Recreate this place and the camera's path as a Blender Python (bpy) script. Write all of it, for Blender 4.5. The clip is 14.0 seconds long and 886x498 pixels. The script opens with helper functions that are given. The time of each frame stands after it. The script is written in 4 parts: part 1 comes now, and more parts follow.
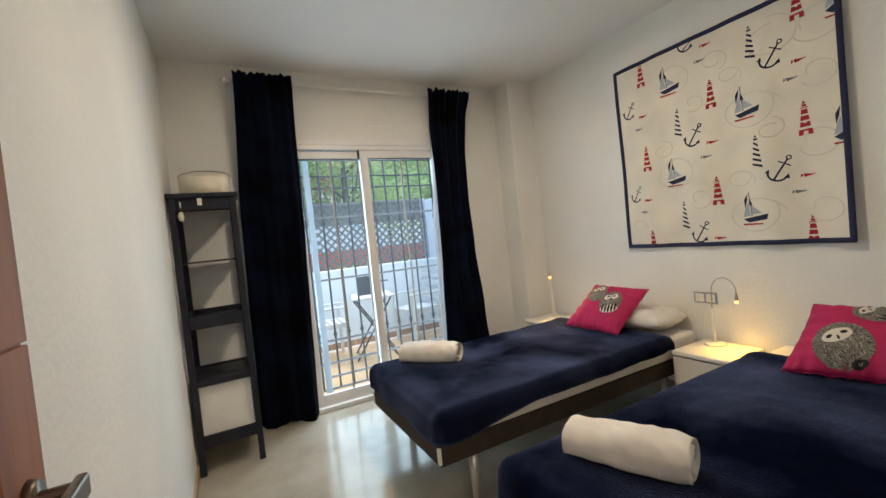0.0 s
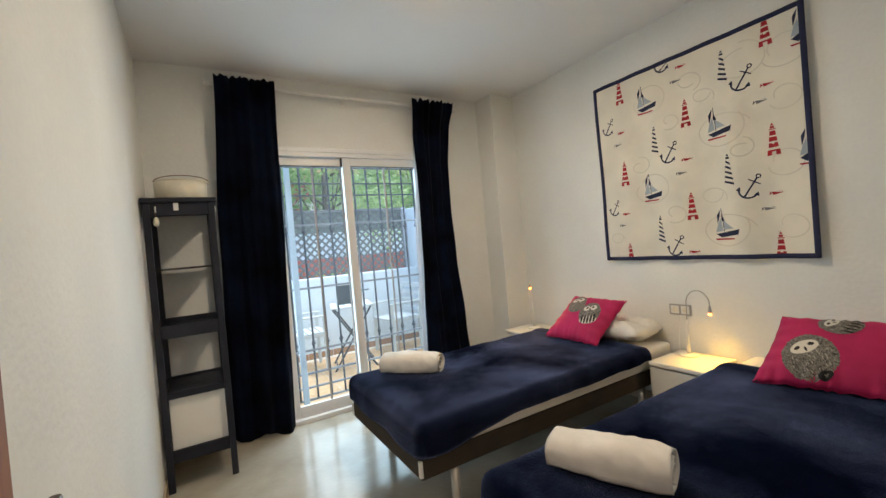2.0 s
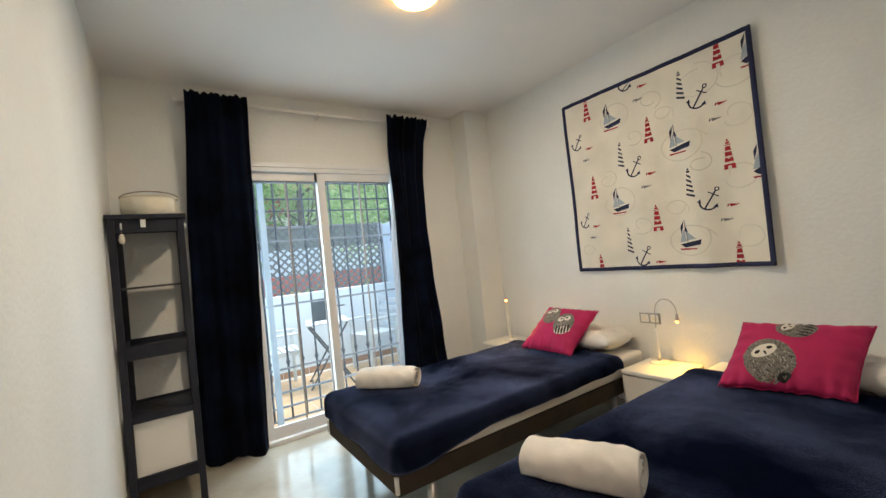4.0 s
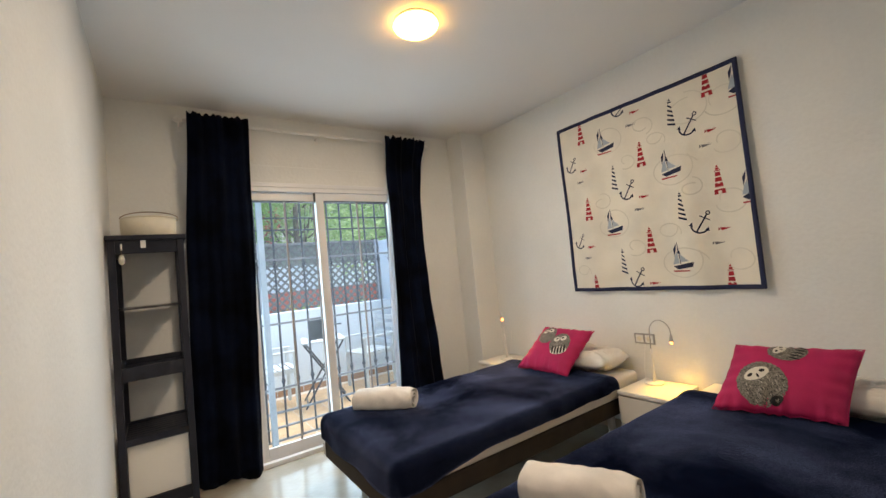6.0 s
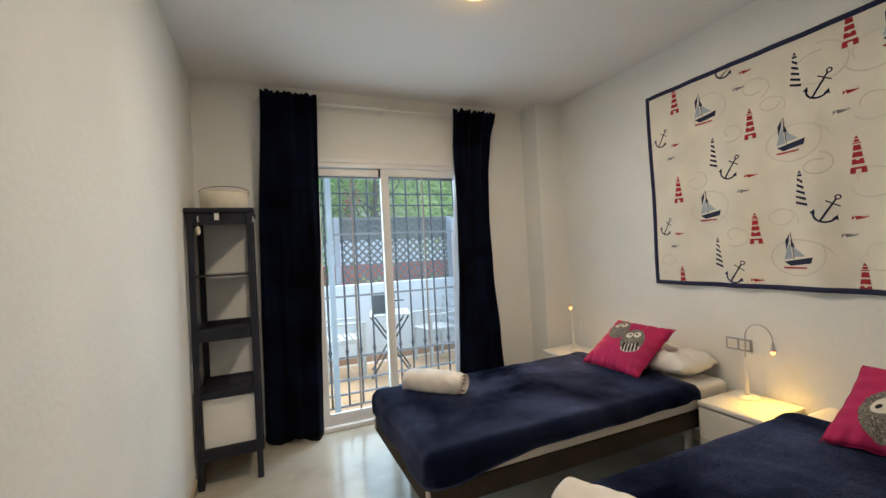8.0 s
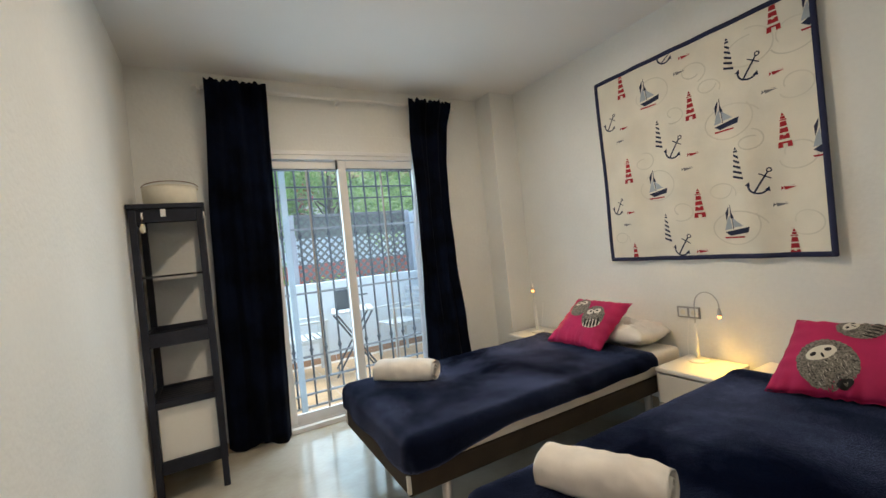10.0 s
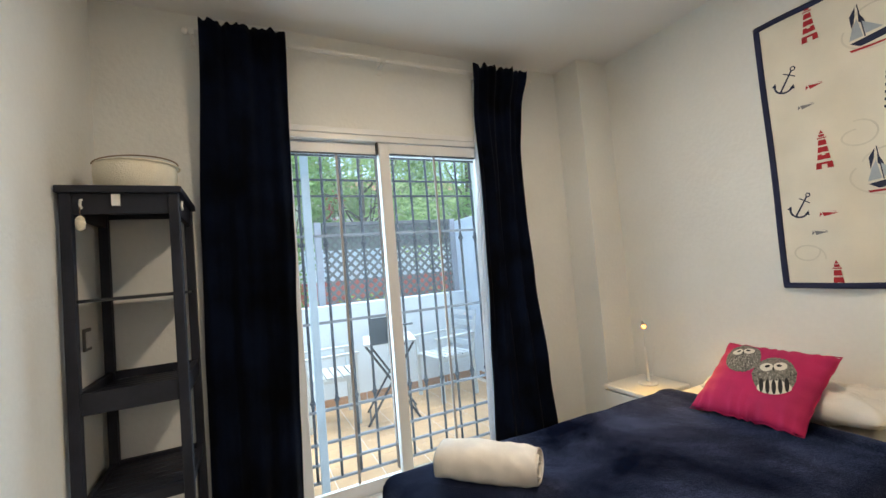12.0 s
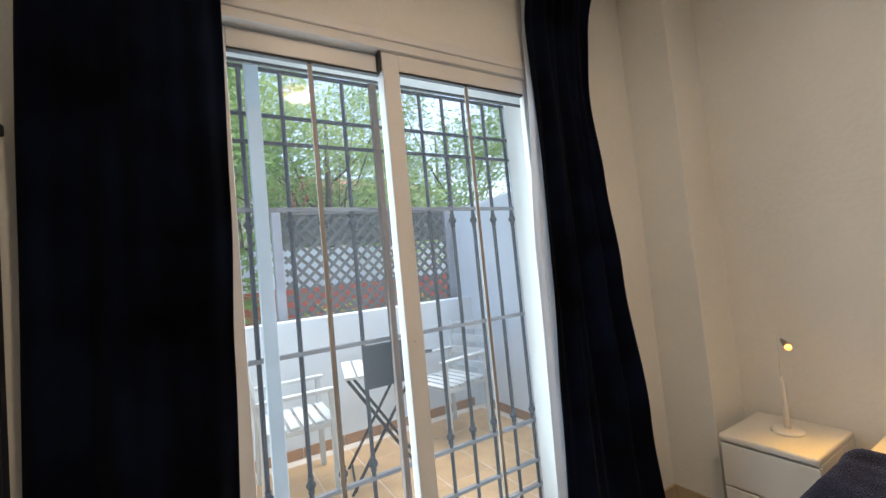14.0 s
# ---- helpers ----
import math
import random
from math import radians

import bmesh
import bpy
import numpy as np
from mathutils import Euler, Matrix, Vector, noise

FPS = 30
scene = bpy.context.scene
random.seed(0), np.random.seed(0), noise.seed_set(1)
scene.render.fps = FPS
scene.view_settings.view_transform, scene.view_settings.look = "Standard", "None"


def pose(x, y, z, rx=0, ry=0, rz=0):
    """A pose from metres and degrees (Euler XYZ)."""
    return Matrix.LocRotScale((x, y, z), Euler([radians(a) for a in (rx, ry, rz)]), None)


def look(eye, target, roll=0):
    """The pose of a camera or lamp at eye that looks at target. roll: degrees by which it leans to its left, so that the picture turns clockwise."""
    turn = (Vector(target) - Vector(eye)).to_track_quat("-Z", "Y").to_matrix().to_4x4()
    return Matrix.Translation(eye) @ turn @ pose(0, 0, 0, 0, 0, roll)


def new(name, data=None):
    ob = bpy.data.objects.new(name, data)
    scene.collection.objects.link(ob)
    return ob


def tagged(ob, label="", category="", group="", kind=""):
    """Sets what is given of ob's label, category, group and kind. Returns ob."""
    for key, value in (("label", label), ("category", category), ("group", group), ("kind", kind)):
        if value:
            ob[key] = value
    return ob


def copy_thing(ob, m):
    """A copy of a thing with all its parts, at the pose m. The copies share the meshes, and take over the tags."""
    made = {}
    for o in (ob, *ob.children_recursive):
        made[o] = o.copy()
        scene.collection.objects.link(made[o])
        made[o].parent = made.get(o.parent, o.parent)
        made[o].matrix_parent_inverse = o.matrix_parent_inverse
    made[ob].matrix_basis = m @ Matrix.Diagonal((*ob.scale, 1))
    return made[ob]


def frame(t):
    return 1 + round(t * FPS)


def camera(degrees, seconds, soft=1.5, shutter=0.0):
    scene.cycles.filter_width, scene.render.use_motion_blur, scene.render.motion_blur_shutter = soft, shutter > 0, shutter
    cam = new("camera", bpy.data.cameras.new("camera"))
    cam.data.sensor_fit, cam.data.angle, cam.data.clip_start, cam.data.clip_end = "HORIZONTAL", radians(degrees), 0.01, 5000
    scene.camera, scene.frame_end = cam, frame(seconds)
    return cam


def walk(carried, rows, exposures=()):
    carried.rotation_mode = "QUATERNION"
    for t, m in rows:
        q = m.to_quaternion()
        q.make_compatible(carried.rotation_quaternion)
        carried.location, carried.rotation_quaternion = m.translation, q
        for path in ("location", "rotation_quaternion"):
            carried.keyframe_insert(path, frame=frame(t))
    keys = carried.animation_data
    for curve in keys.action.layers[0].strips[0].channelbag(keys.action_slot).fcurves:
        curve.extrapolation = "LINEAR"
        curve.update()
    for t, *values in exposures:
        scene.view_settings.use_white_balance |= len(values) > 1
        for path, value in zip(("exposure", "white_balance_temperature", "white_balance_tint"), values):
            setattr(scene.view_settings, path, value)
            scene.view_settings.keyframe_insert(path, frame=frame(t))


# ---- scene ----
cam = camera(94.6, 14.0)
PATH = [
    (0, (0.226, 0.439, 1.289), (1.16, 2.206, 1.229), -5.9),
    (0.5, (0.198, 0.451, 1.296), (1.176, 2.194, 1.234), -5.7),
    (1, (0.209, 0.442, 1.288), (1.204, 2.177, 1.241), -5.4),
    (1.5, (0.219, 0.442, 1.282), (1.226, 2.171, 1.249), -5.2),
    (2, (0.205, 0.451, 1.296), (1.232, 2.167, 1.271), -5.0),
    (2.5, (0.205, 0.451, 1.295), (1.251, 2.156, 1.285), -5.2),
    (3, (0.224, 0.449, 1.283), (1.286, 2.143, 1.295), -5.7),
    (5.5, (0.183, 0.383, 1.317), (1.369, 1.991, 1.386), -5.5),
    (6, (0.18, 0.4, 1.332), (1.326, 2.036, 1.435), -5.6),
    (6.5, (0.26, 0.44, 1.345), (1.155, 2.225, 1.458), -5.2),
    (7, (0.331, 0.458, 1.364), (1.05, 2.323, 1.444), -4.4),
    (7.5, (0.37, 0.453, 1.358), (1.058, 2.331, 1.406), -3.4),
    (8, (0.394, 0.445, 1.354), (1.184, 2.282, 1.372), -3.0),
    (8.2, (0.42, 0.424, 1.364), (1.255, 2.241, 1.366), -3.0),
    (10.3, (0.34, 0.505, 1.286), (1.322, 2.247, 1.277), -5.9),
    (10.5, (0.405, 0.584, 1.316), (1.345, 2.349, 1.297), -6.4),
    (11, (0.486, 0.801, 1.311), (1.419, 2.57, 1.317), -6.3),
    (11.5, (0.49, 1.107, 1.327), (1.492, 2.837, 1.375), -5.3),
    (12, (0.538, 1.436, 1.303), (1.407, 3.235, 1.389), -4.8),
    (12.5, (0.592, 1.715, 1.321), (1.311, 3.579, 1.409), -3.1),
    (13, (0.623, 1.97, 1.307), (1.379, 3.819, 1.408), -3.6),
    (13.5, (0.616, 2.201, 1.297), (1.464, 4.009, 1.413), -5.1),
    (14, (0.688, 2.474, 1.278), (1.719, 4.185, 1.379), -5.5),
]
walk(cam, [(t, look(eye, target, roll)) for t, eye, target, roll in PATH], [(0, 2.07, 6450, 14), (3, 2.18, 6450, 13), (5.5, 2.3, 6650, 15), (6.5, 2.02, 6650, 19), (7.5, 2.0, 6500, 17), (8.2, 2.0, 6450, 14), (10.3, 2.07, 6350, 13), (11.5, 2.2, 6300, 13), (12.5, 2.14, 6550, 14), (13.5, 1.94, 7100, 18), (14, 1.77, 7050, 20)])

# ---- light ----
world = bpy.data.worlds.new("world")
scene.world = world
world.use_nodes = True
wn = world.node_tree
sky = wn.nodes.new("ShaderNodeTexSky")
sky.sky_type = "NISHITA"
sky.sun_disc = False
sky.sun_elevation, sky.sun_rotation = radians(68), radians(90)
wn.links.new(sky.outputs[0], wn.nodes["Background"].inputs[0])
wn.nodes["Background"].inputs[1].default_value = 0.15


def lamp(name, kind, energy, m, color=(1, 1, 1), **size):
    data = bpy.data.lights.new(name, kind)
    data.energy, data.color = energy, color
    for key, value in size.items():
        if key == "radius":
            data.shadow_soft_size = value
        elif key == "angle":
            data.angle = value
        elif key == "spot":
            data.spot_size, data.spot_blend = radians(value), 1.0
        elif key == "area":
            data.shape, data.size, data.size_y = "RECTANGLE" if value[0] != value[1] else "ELLIPSE", value[0], value[1]
    ob = new(name, data)
    ob.matrix_world = m
    return ob


lamp("sun", "SUN", 1.6, look((4.4, 4.8, 9), (0.8, 5, 0)), (0.84, 0.98, 1.0), angle=radians(65))
LX, LY = 1.395, 2.185   # the ceiling light
lamp("ceiling_lamp_light", "AREA", 5.4, pose(LX, LY, 2.624), (1.0, 0.86, 0.65), area=(0.20, 0.20))
# unseen lamp behind the doorway, added as fill for the near walls
lamp("hall_fill", "POINT", 7, pose(0.35, -0.75, 2.3), (1.0, 0.85, 0.70), radius=0.15)
lamp("window_daylight", "AREA", 6.6, look((1.39, 4.045, 1.1), (1.39, 0, 0.9)), (0.62, 0.86, 1.0), area=(1.10, 1.9))


# ---- materials ----
def mat(name, color, rough=0.6, metal=0.0, vary=0.08, scale=6.0, fine=90.0, bump=0.05, coat=0.0, spec=0.5, tone=None, per_object=0.0, sheen=0.0, trans=0.0):
    """A surface whose colour shifts at two scales, with fine relief."""
    m = bpy.data.materials.new(name)
    m.use_nodes = True
    n, l = m.node_tree.nodes, m.node_tree.links
    b = n["Principled BSDF"]
    b.inputs["Roughness"].default_value, b.inputs["Metallic"].default_value = rough, metal
    b.inputs["Coat Weight"].default_value, b.inputs["Specular IOR Level"].default_value = coat, spec
    b.inputs["Sheen Weight"].default_value = sheen
    co = n.new("ShaderNodeTexCoord")
    a, f = n.new("ShaderNodeTexNoise"), n.new("ShaderNodeTexNoise")
    a.inputs["Scale"].default_value, f.inputs["Scale"].default_value = scale, fine
    a.inputs["Detail"].default_value = 5
    l.new(co.outputs["Object"], a.inputs["Vector"])
    l.new(co.outputs["Object"], f.inputs["Vector"])
    mix = n.new("ShaderNodeMix")
    mix.data_type = "RGBA"
    c2 = tone or tuple(min(1, c * (1 - 2.2 * vary)) for c in color)
    mix.inputs["A"].default_value, mix.inputs["B"].default_value = (*color, 1), (*c2, 1)
    ramp = n.new("ShaderNodeMapRange")
    ramp.inputs["From Min"].default_value, ramp.inputs["From Max"].default_value = 0.35, 0.7
    l.new(a.outputs["Fac"], ramp.inputs["Value"])
    l.new(ramp.outputs["Result"], mix.inputs["Factor"])
    hsv = n.new("ShaderNodeHueSaturation")
    l.new(mix.outputs["Result"], hsv.inputs["Color"])
    val = n.new("ShaderNodeMapRange")
    val.inputs["To Min"].default_value, val.inputs["To Max"].default_value = 1 - vary, 1 + vary
    l.new(f.outputs["Fac"], val.inputs["Value"])
    out = val.outputs["Result"]
    if per_object:
        info, r, mul = n.new("ShaderNodeObjectInfo"), n.new("ShaderNodeMapRange"), n.new("ShaderNodeMath")
        r.inputs["To Min"].default_value, r.inputs["To Max"].default_value = 1 - per_object, 1 + per_object
        mul.operation = "MULTIPLY"
        l.new(info.outputs["Random"], r.inputs["Value"])
        l.new(r.outputs["Result"], mul.inputs[0])
        l.new(out, mul.inputs[1])
        out = mul.outputs[0]
    l.new(out, hsv.inputs["Value"])
    l.new(hsv.outputs["Color"], b.inputs["Base Color"])
    if bump:
        bp = n.new("ShaderNodeBump")
        bp.inputs["Strength"].default_value, bp.inputs["Distance"].default_value = bump, 0.01
        l.new(f.outputs["Fac"], bp.inputs["Height"])
        l.new(bp.outputs["Normal"], b.inputs["Normal"])
    if trans:
        t, ad = n.new("ShaderNodeBsdfTranslucent"), n.new("ShaderNodeMixShader")
        ad.inputs[0].default_value = trans
        l.new(hsv.outputs["Color"], t.inputs["Color"])
        l.new(b.outputs[0], ad.inputs[1])
        l.new(t.outputs[0], ad.inputs[2])
        l.new(ad.outputs[0], n["Material Output"].inputs["Surface"])
    return m


def glow(name, color, strength):
    m = bpy.data.materials.new(name)
    m.use_nodes = True
    b = m.node_tree.nodes["Principled BSDF"]
    b.inputs["Base Color"].default_value = (0.9, 0.85, 0.75, 1)
    b.inputs["Emission Color"].default_value, b.inputs["Emission Strength"].default_value = (*color, 1), strength
    return m


def clear_glass(name):
    m = bpy.data.materials.new(name)
    m.use_nodes = True
    n, l = m.node_tree.nodes, m.node_tree.links
    t, g, s, f = n.new("ShaderNodeBsdfTransparent"), n.new("ShaderNodeBsdfGlossy"), n.new("ShaderNodeMixShader"), n.new("ShaderNodeFresnel")
    t.inputs["Color"].default_value = (0.97, 0.985, 0.98, 1)
    g.inputs["Roughness"].default_value = 0.02
    f.inputs["IOR"].default_value = 1.38
    l.new(f.outputs[0], s.inputs[0])
    l.new(t.outputs[0], s.inputs[1])
    l.new(g.outputs[0], s.inputs[2])
    # a weak translucent mix paints a haze of glare over the view
    haze, haze_mix = n.new("ShaderNodeBsdfTranslucent"), n.new("ShaderNodeMixShader")
    haze_mix.inputs[0].default_value = 0.03
    l.new(s.outputs[0], haze_mix.inputs[1])
    l.new(haze.outputs[0], haze_mix.inputs[2])
    l.new(haze_mix.outputs[0], n["Material Output"].inputs["Surface"])
    return m


def marble(name):
    m = mat(name, (0.54, 0.51, 0.43), 0.17, vary=0.06, scale=2.2, fine=35, bump=0.0, tone=(0.36, 0.31, 0.23), coat=0.15)
    m.node_tree.nodes["Principled BSDF"].inputs["Coat Roughness"].default_value = 0.08
    return m


def wood(name, color, dark, rough=0.45):
    m = mat(name, color, rough, vary=0.1, scale=3.0, fine=40, bump=0.08, tone=dark)
    n, l = m.node_tree.nodes, m.node_tree.links
    mp = n.new("ShaderNodeMapping")
    mp.inputs["Scale"].default_value = (9, 9, 0.7)
    co = n["Texture Coordinate"]
    l.new(co.outputs["Object"], mp.inputs["Vector"])
    for k in n:
        if k.type == "TEX_NOISE":
            l.new(mp.outputs[0], k.inputs["Vector"])
    return m


PAINT = mat("white_wall_paint", (0.785, 0.785, 0.752), 0.75, vary=0.035, scale=1.6, fine=48, bump=0.2)
CEILING = mat("ceiling_paint", (0.80, 0.78, 0.76), 0.85, vary=0.02, scale=1.0, fine=90, bump=0.06)
MARBLE = marble("polished_cream_marble")
SKIRT = mat("skirting_marble", (0.50, 0.40, 0.28), 0.2, vary=0.08, scale=5, fine=40, bump=0.0)
ALU = mat("white_lacquered_aluminium", (0.78, 0.78, 0.78), 0.35, vary=0.02, bump=0.01)
MUNTIN = mat("taupe_lacquered_bar", (0.40, 0.375, 0.35), 0.5, vary=0.05, bump=0.01)
RUBBER = mat("black_gasket", (0.02, 0.02, 0.02), 0.6, bump=0.0)
GLASS = clear_glass("window_glass")
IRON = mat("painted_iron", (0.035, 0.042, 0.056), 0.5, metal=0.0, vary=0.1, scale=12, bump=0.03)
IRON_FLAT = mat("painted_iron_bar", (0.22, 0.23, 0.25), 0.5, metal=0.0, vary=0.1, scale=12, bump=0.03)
SLATE = mat("dark_grey_lacquered_steel", (0.035, 0.042, 0.050), 0.5, vary=0.12, scale=10, fine=80, bump=0.03)
RUST = mat("brown_painted_iron", (0.13, 0.075, 0.05), 0.5, vary=0.12, scale=14)
VELVET = mat("navy_velvet_curtain", (0.0032, 0.0060, 0.0165), 0.95, vary=0.5, scale=5, fine=330, bump=0.3, spec=0.05, sheen=0.022)
SHEER = mat("white_sheer_cloth", (0.75, 0.78, 0.82), 0.8, vary=0.03, fine=300, bump=0.05, trans=0.4)
FLEECE = mat("navy_fleece_blanket", (0.0008, 0.0022, 0.0100), 0.95, vary=0.9, scale=3.5, fine=210, bump=0.45, spec=0.02, sheen=0.1, tone=(0.0024, 0.0054, 0.0180))


def nap(m, low, high, tint):
    """Brushed pile: the sheen comes and goes in soft patches."""
    n, l = m.node_tree.nodes, m.node_tree.links
    b = n["Principled BSDF"]
    co, a, r = n["Texture Coordinate"], n.new("ShaderNodeTexNoise"), n.new("ShaderNodeMapRange")
    a.inputs["Scale"].default_value, a.inputs["Detail"].default_value, a.inputs["Distortion"].default_value = 1.7, 9, 0.35
    r.inputs["From Min"].default_value, r.inputs["From Max"].default_value = 0.38, 0.66
    r.inputs["To Min"].default_value, r.inputs["To Max"].default_value = low, high
    l.new(co.outputs["Object"], a.inputs["Vector"])
    l.new(a.outputs["Fac"], r.inputs["Value"])
    g, k, x = n.new("ShaderNodeTexNoise"), n.new("ShaderNodeMapRange"), n.new("ShaderNodeMath")
    g.inputs["Scale"].default_value, g.inputs["Detail"].default_value = 190, 3
    k.inputs["From Min"].default_value, k.inputs["From Max"].default_value = 0.35, 0.65
    k.inputs["To Min"].default_value, k.inputs["To Max"].default_value = 0.6, 1.4
    x.operation = "MULTIPLY"
    l.new(co.outputs["Object"], g.inputs["Vector"])
    l.new(g.outputs["Fac"], k.inputs["Value"])
    l.new(r.outputs["Result"], x.inputs[0])
    l.new(k.outputs["Result"], x.inputs[1])
    l.new(x.outputs[0], b.inputs["Sheen Weight"])
    b.inputs["Sheen Roughness"].default_value = 0.45
    b.inputs["Sheen Tint"].default_value = (*tint, 1)


nap(FLEECE, 0.0, 0.60, (0.46, 0.56, 1.0))
SHEET = mat("white_cotton_sheet", (0.78, 0.75, 0.69), 0.85, vary=0.04, scale=8, fine=250, bump=0.15)
TOWEL = mat("white_terry_towel", (0.80, 0.755, 0.69), 0.95, vary=0.08, scale=10, fine=600, bump=0.35)
BASE_CLOTH = mat("brown_upholstery", (0.046, 0.033, 0.022), 0.85, vary=0.15, scale=9, fine=300, bump=0.2)
STEEL = mat("brushed_metal", (0.55, 0.52, 0.47), 0.35, metal=0.8, vary=0.05)
WHITE_MELAMINE = mat("white_melamine", (0.78, 0.76, 0.71), 0.4, vary=0.02, scale=4, bump=0.01)
WHITE_PLASTIC = mat("white_plastic", (0.80, 0.78, 0.74), 0.35, vary=0.02, bump=0.0)
NICKEL = mat("nickel", (0.45, 0.44, 0.42), 0.3, metal=0.9, vary=0.04, bump=0.0)
GREY_PLASTIC = mat("grey_plastic", (0.16, 0.15, 0.14), 0.45, vary=0.05, bump=0.0)
DARK_PAINT = mat("dark_slate_paint", (0.017, 0.019, 0.031), 0.5, vary=0.2, scale=8, fine=60, bump=0.06, spec=0.3)
DARK_GLASS = mat("smoked_shelf_edge", (0.018, 0.018, 0.02), 0.25, vary=0.05, bump=0.0)
MAGENTA = mat("magenta_cotton", (0.50, 0.012, 0.105), 0.8, vary=0.1, scale=9, fine=280, bump=0.25)
OWL_GREY = mat("speckled_grey_print", (0.27, 0.25, 0.21), 0.9, vary=0.35, scale=150, fine=400, bump=0.2, tone=(0.035, 0.03, 0.03))
OWL_PALE = mat("pale_feather_print", (0.46, 0.43, 0.37), 0.9, vary=0.1, bump=0.1)
OWL_FACE = mat("cream_print", (0.72, 0.68, 0.58), 0.9, vary=0.05, bump=0.1)
INK_BLACK = mat("black_print", (0.018, 0.017, 0.017), 0.9, bump=0.0)
CANVAS = mat("cream_printed_cotton", (0.77, 0.725, 0.615), 0.9, vary=0.05, scale=5, fine=350, bump=0.12)
INK_NAVY = mat("navy_print", (0.018, 0.024, 0.060), 0.9, vary=0.1, bump=0.0)
INK_RED = mat("red_print", (0.42, 0.022, 0.030), 0.9, vary=0.1, bump=0.0)
INK_BLUE = mat("pale_blue_print", (0.42, 0.47, 0.52), 0.9, vary=0.1, bump=0.0)
INK_GREY = mat("grey_print", (0.22, 0.22, 0.22), 0.9, vary=0.1, bump=0.0)
INK_ROPE = mat("pale_rope_print", (0.67, 0.63, 0.53), 0.9, vary=0.05, bump=0.0)
BIND = mat("navy_binding", (0.015, 0.020, 0.065), 0.85, vary=0.12, fine=250, bump=0.15)
CREAM = mat("cream_woven_cloth", (0.80, 0.74, 0.60), 0.85, vary=0.05, scale=14, fine=200, bump=0.3)
WIRE = mat("brown_wire", (0.22, 0.14, 0.08), 0.5, metal=0.4)
CRYSTAL = mat("pale_glass_ornament", (0.72, 0.66, 0.52), 0.12, vary=0.15, scale=60, coat=0.4)
DOOR_WOOD = wood("brown_door_wood", (0.27, 0.105, 0.042), (0.17, 0.058, 0.024), 0.65)
BRONZE = mat("dark_bronze", (0.16, 0.12, 0.09), 0.35, metal=0.85, vary=0.1)
SHADE = glow("lit_opal_glass", (1.0, 0.52, 0.09), 4.2)
LED = glow("warm_led", (1.0, 0.25, 0.03), 1.8)
RENDER_WALL = mat("white_exterior_render", (0.70, 0.78, 0.82), 0.85, vary=0.04, scale=3, fine=70, bump=0.2)
TERRA = mat("terracotta_tile", (0.56, 0.36, 0.18), 0.45, vary=0.08, scale=7, fine=60, bump=0.04, per_object=0.08)
GROUT = mat("tile_grout", (0.74, 0.66, 0.55), 0.9)
TERRA_DARK = mat("terracotta_skirting", (0.40, 0.21, 0.10), 0.5, vary=0.1, scale=8, per_object=0.08)
GARDEN_WHITE = mat("white_painted_wood", (0.58, 0.63, 0.63), 0.55, vary=0.06, scale=10, fine=70, bump=0.08)
BLACK_STEEL = mat("black_steel", (0.03, 0.03, 0.035), 0.4, metal=0.4)
LATTICE = mat("weathered_dark_wood", (0.165, 0.17, 0.16), 0.8, vary=0.15, scale=9, fine=60, bump=0.15)
LATTICE_RED = mat("red_brick_paint", (0.55, 0.12, 0.08), 0.85, vary=0.15, scale=5, fine=50, bump=0.2)
MESHCLOTH = mat("grey_green_screen_cloth", (0.20, 0.25, 0.21), 0.9, vary=0.1, scale=12, fine=150, bump=0.2)
PALE_POST = mat("pale_blue_paint", (0.42, 0.50, 0.58), 0.5, vary=0.05)
POST_GREY = mat("grey_post_paint", (0.38, 0.40, 0.43), 0.6, vary=0.08)
LEAF = mat("leaf_green", (0.24, 0.42, 0.10), 0.5, vary=0.25, scale=1.2, fine=8, bump=0.0, tone=(0.16, 0.28, 0.07), trans=0.55)
LEAF_PALE = mat("leaf_pale_green", (0.36, 0.50, 0.15), 0.5, vary=0.25, scale=1.2, fine=8, bump=0.0, tone=(0.24, 0.35, 0.11), trans=0.55)
BARK = mat("bark", (0.13, 0.10, 0.07), 0.9, vary=0.25, scale=14, bump=0.5)
BLOSSOM = mat("red_blossom", (0.55, 0.07, 0.08), 0.7, vary=0.2, bump=0.0, trans=0.3)
GRASS = mat("garden_ground", (0.10, 0.12, 0.045), 0.95, vary=0.3, scale=0.6, fine=12, bump=0.3, tone=(0.16, 0.13, 0.08))
FACADE = mat("pale_facade", (0.66, 0.60, 0.52), 0.85, vary=0.06, scale=1.5, bump=0.1)
ROOF = mat("orange_roof_tile", (0.45, 0.17, 0.08), 0.8, vary=0.2, scale=6, bump=0.3)


# ---- building helpers ----
def box(bm, x0, x1, y0, y1, z0, z1, bevel=0.0, seg=2):
    vs = [bm.verts.new((x, y, z)) for x in (x0, x1) for y in (y0, y1) for z in (z0, z1)]
    faces = [bm.faces.new([vs[i] for i in q]) for q in ((0, 1, 3, 2), (4, 6, 7, 5), (0, 4, 5, 1), (2, 3, 7, 6), (0, 2, 6, 4), (1, 5, 7, 3))]
    if bevel:
        edges = list({e for f in faces for e in f.edges})
        bmesh.ops.bevel(bm, geom=edges, offset=bevel, segments=seg, affect="EDGES", profile=0.5)
    return bm


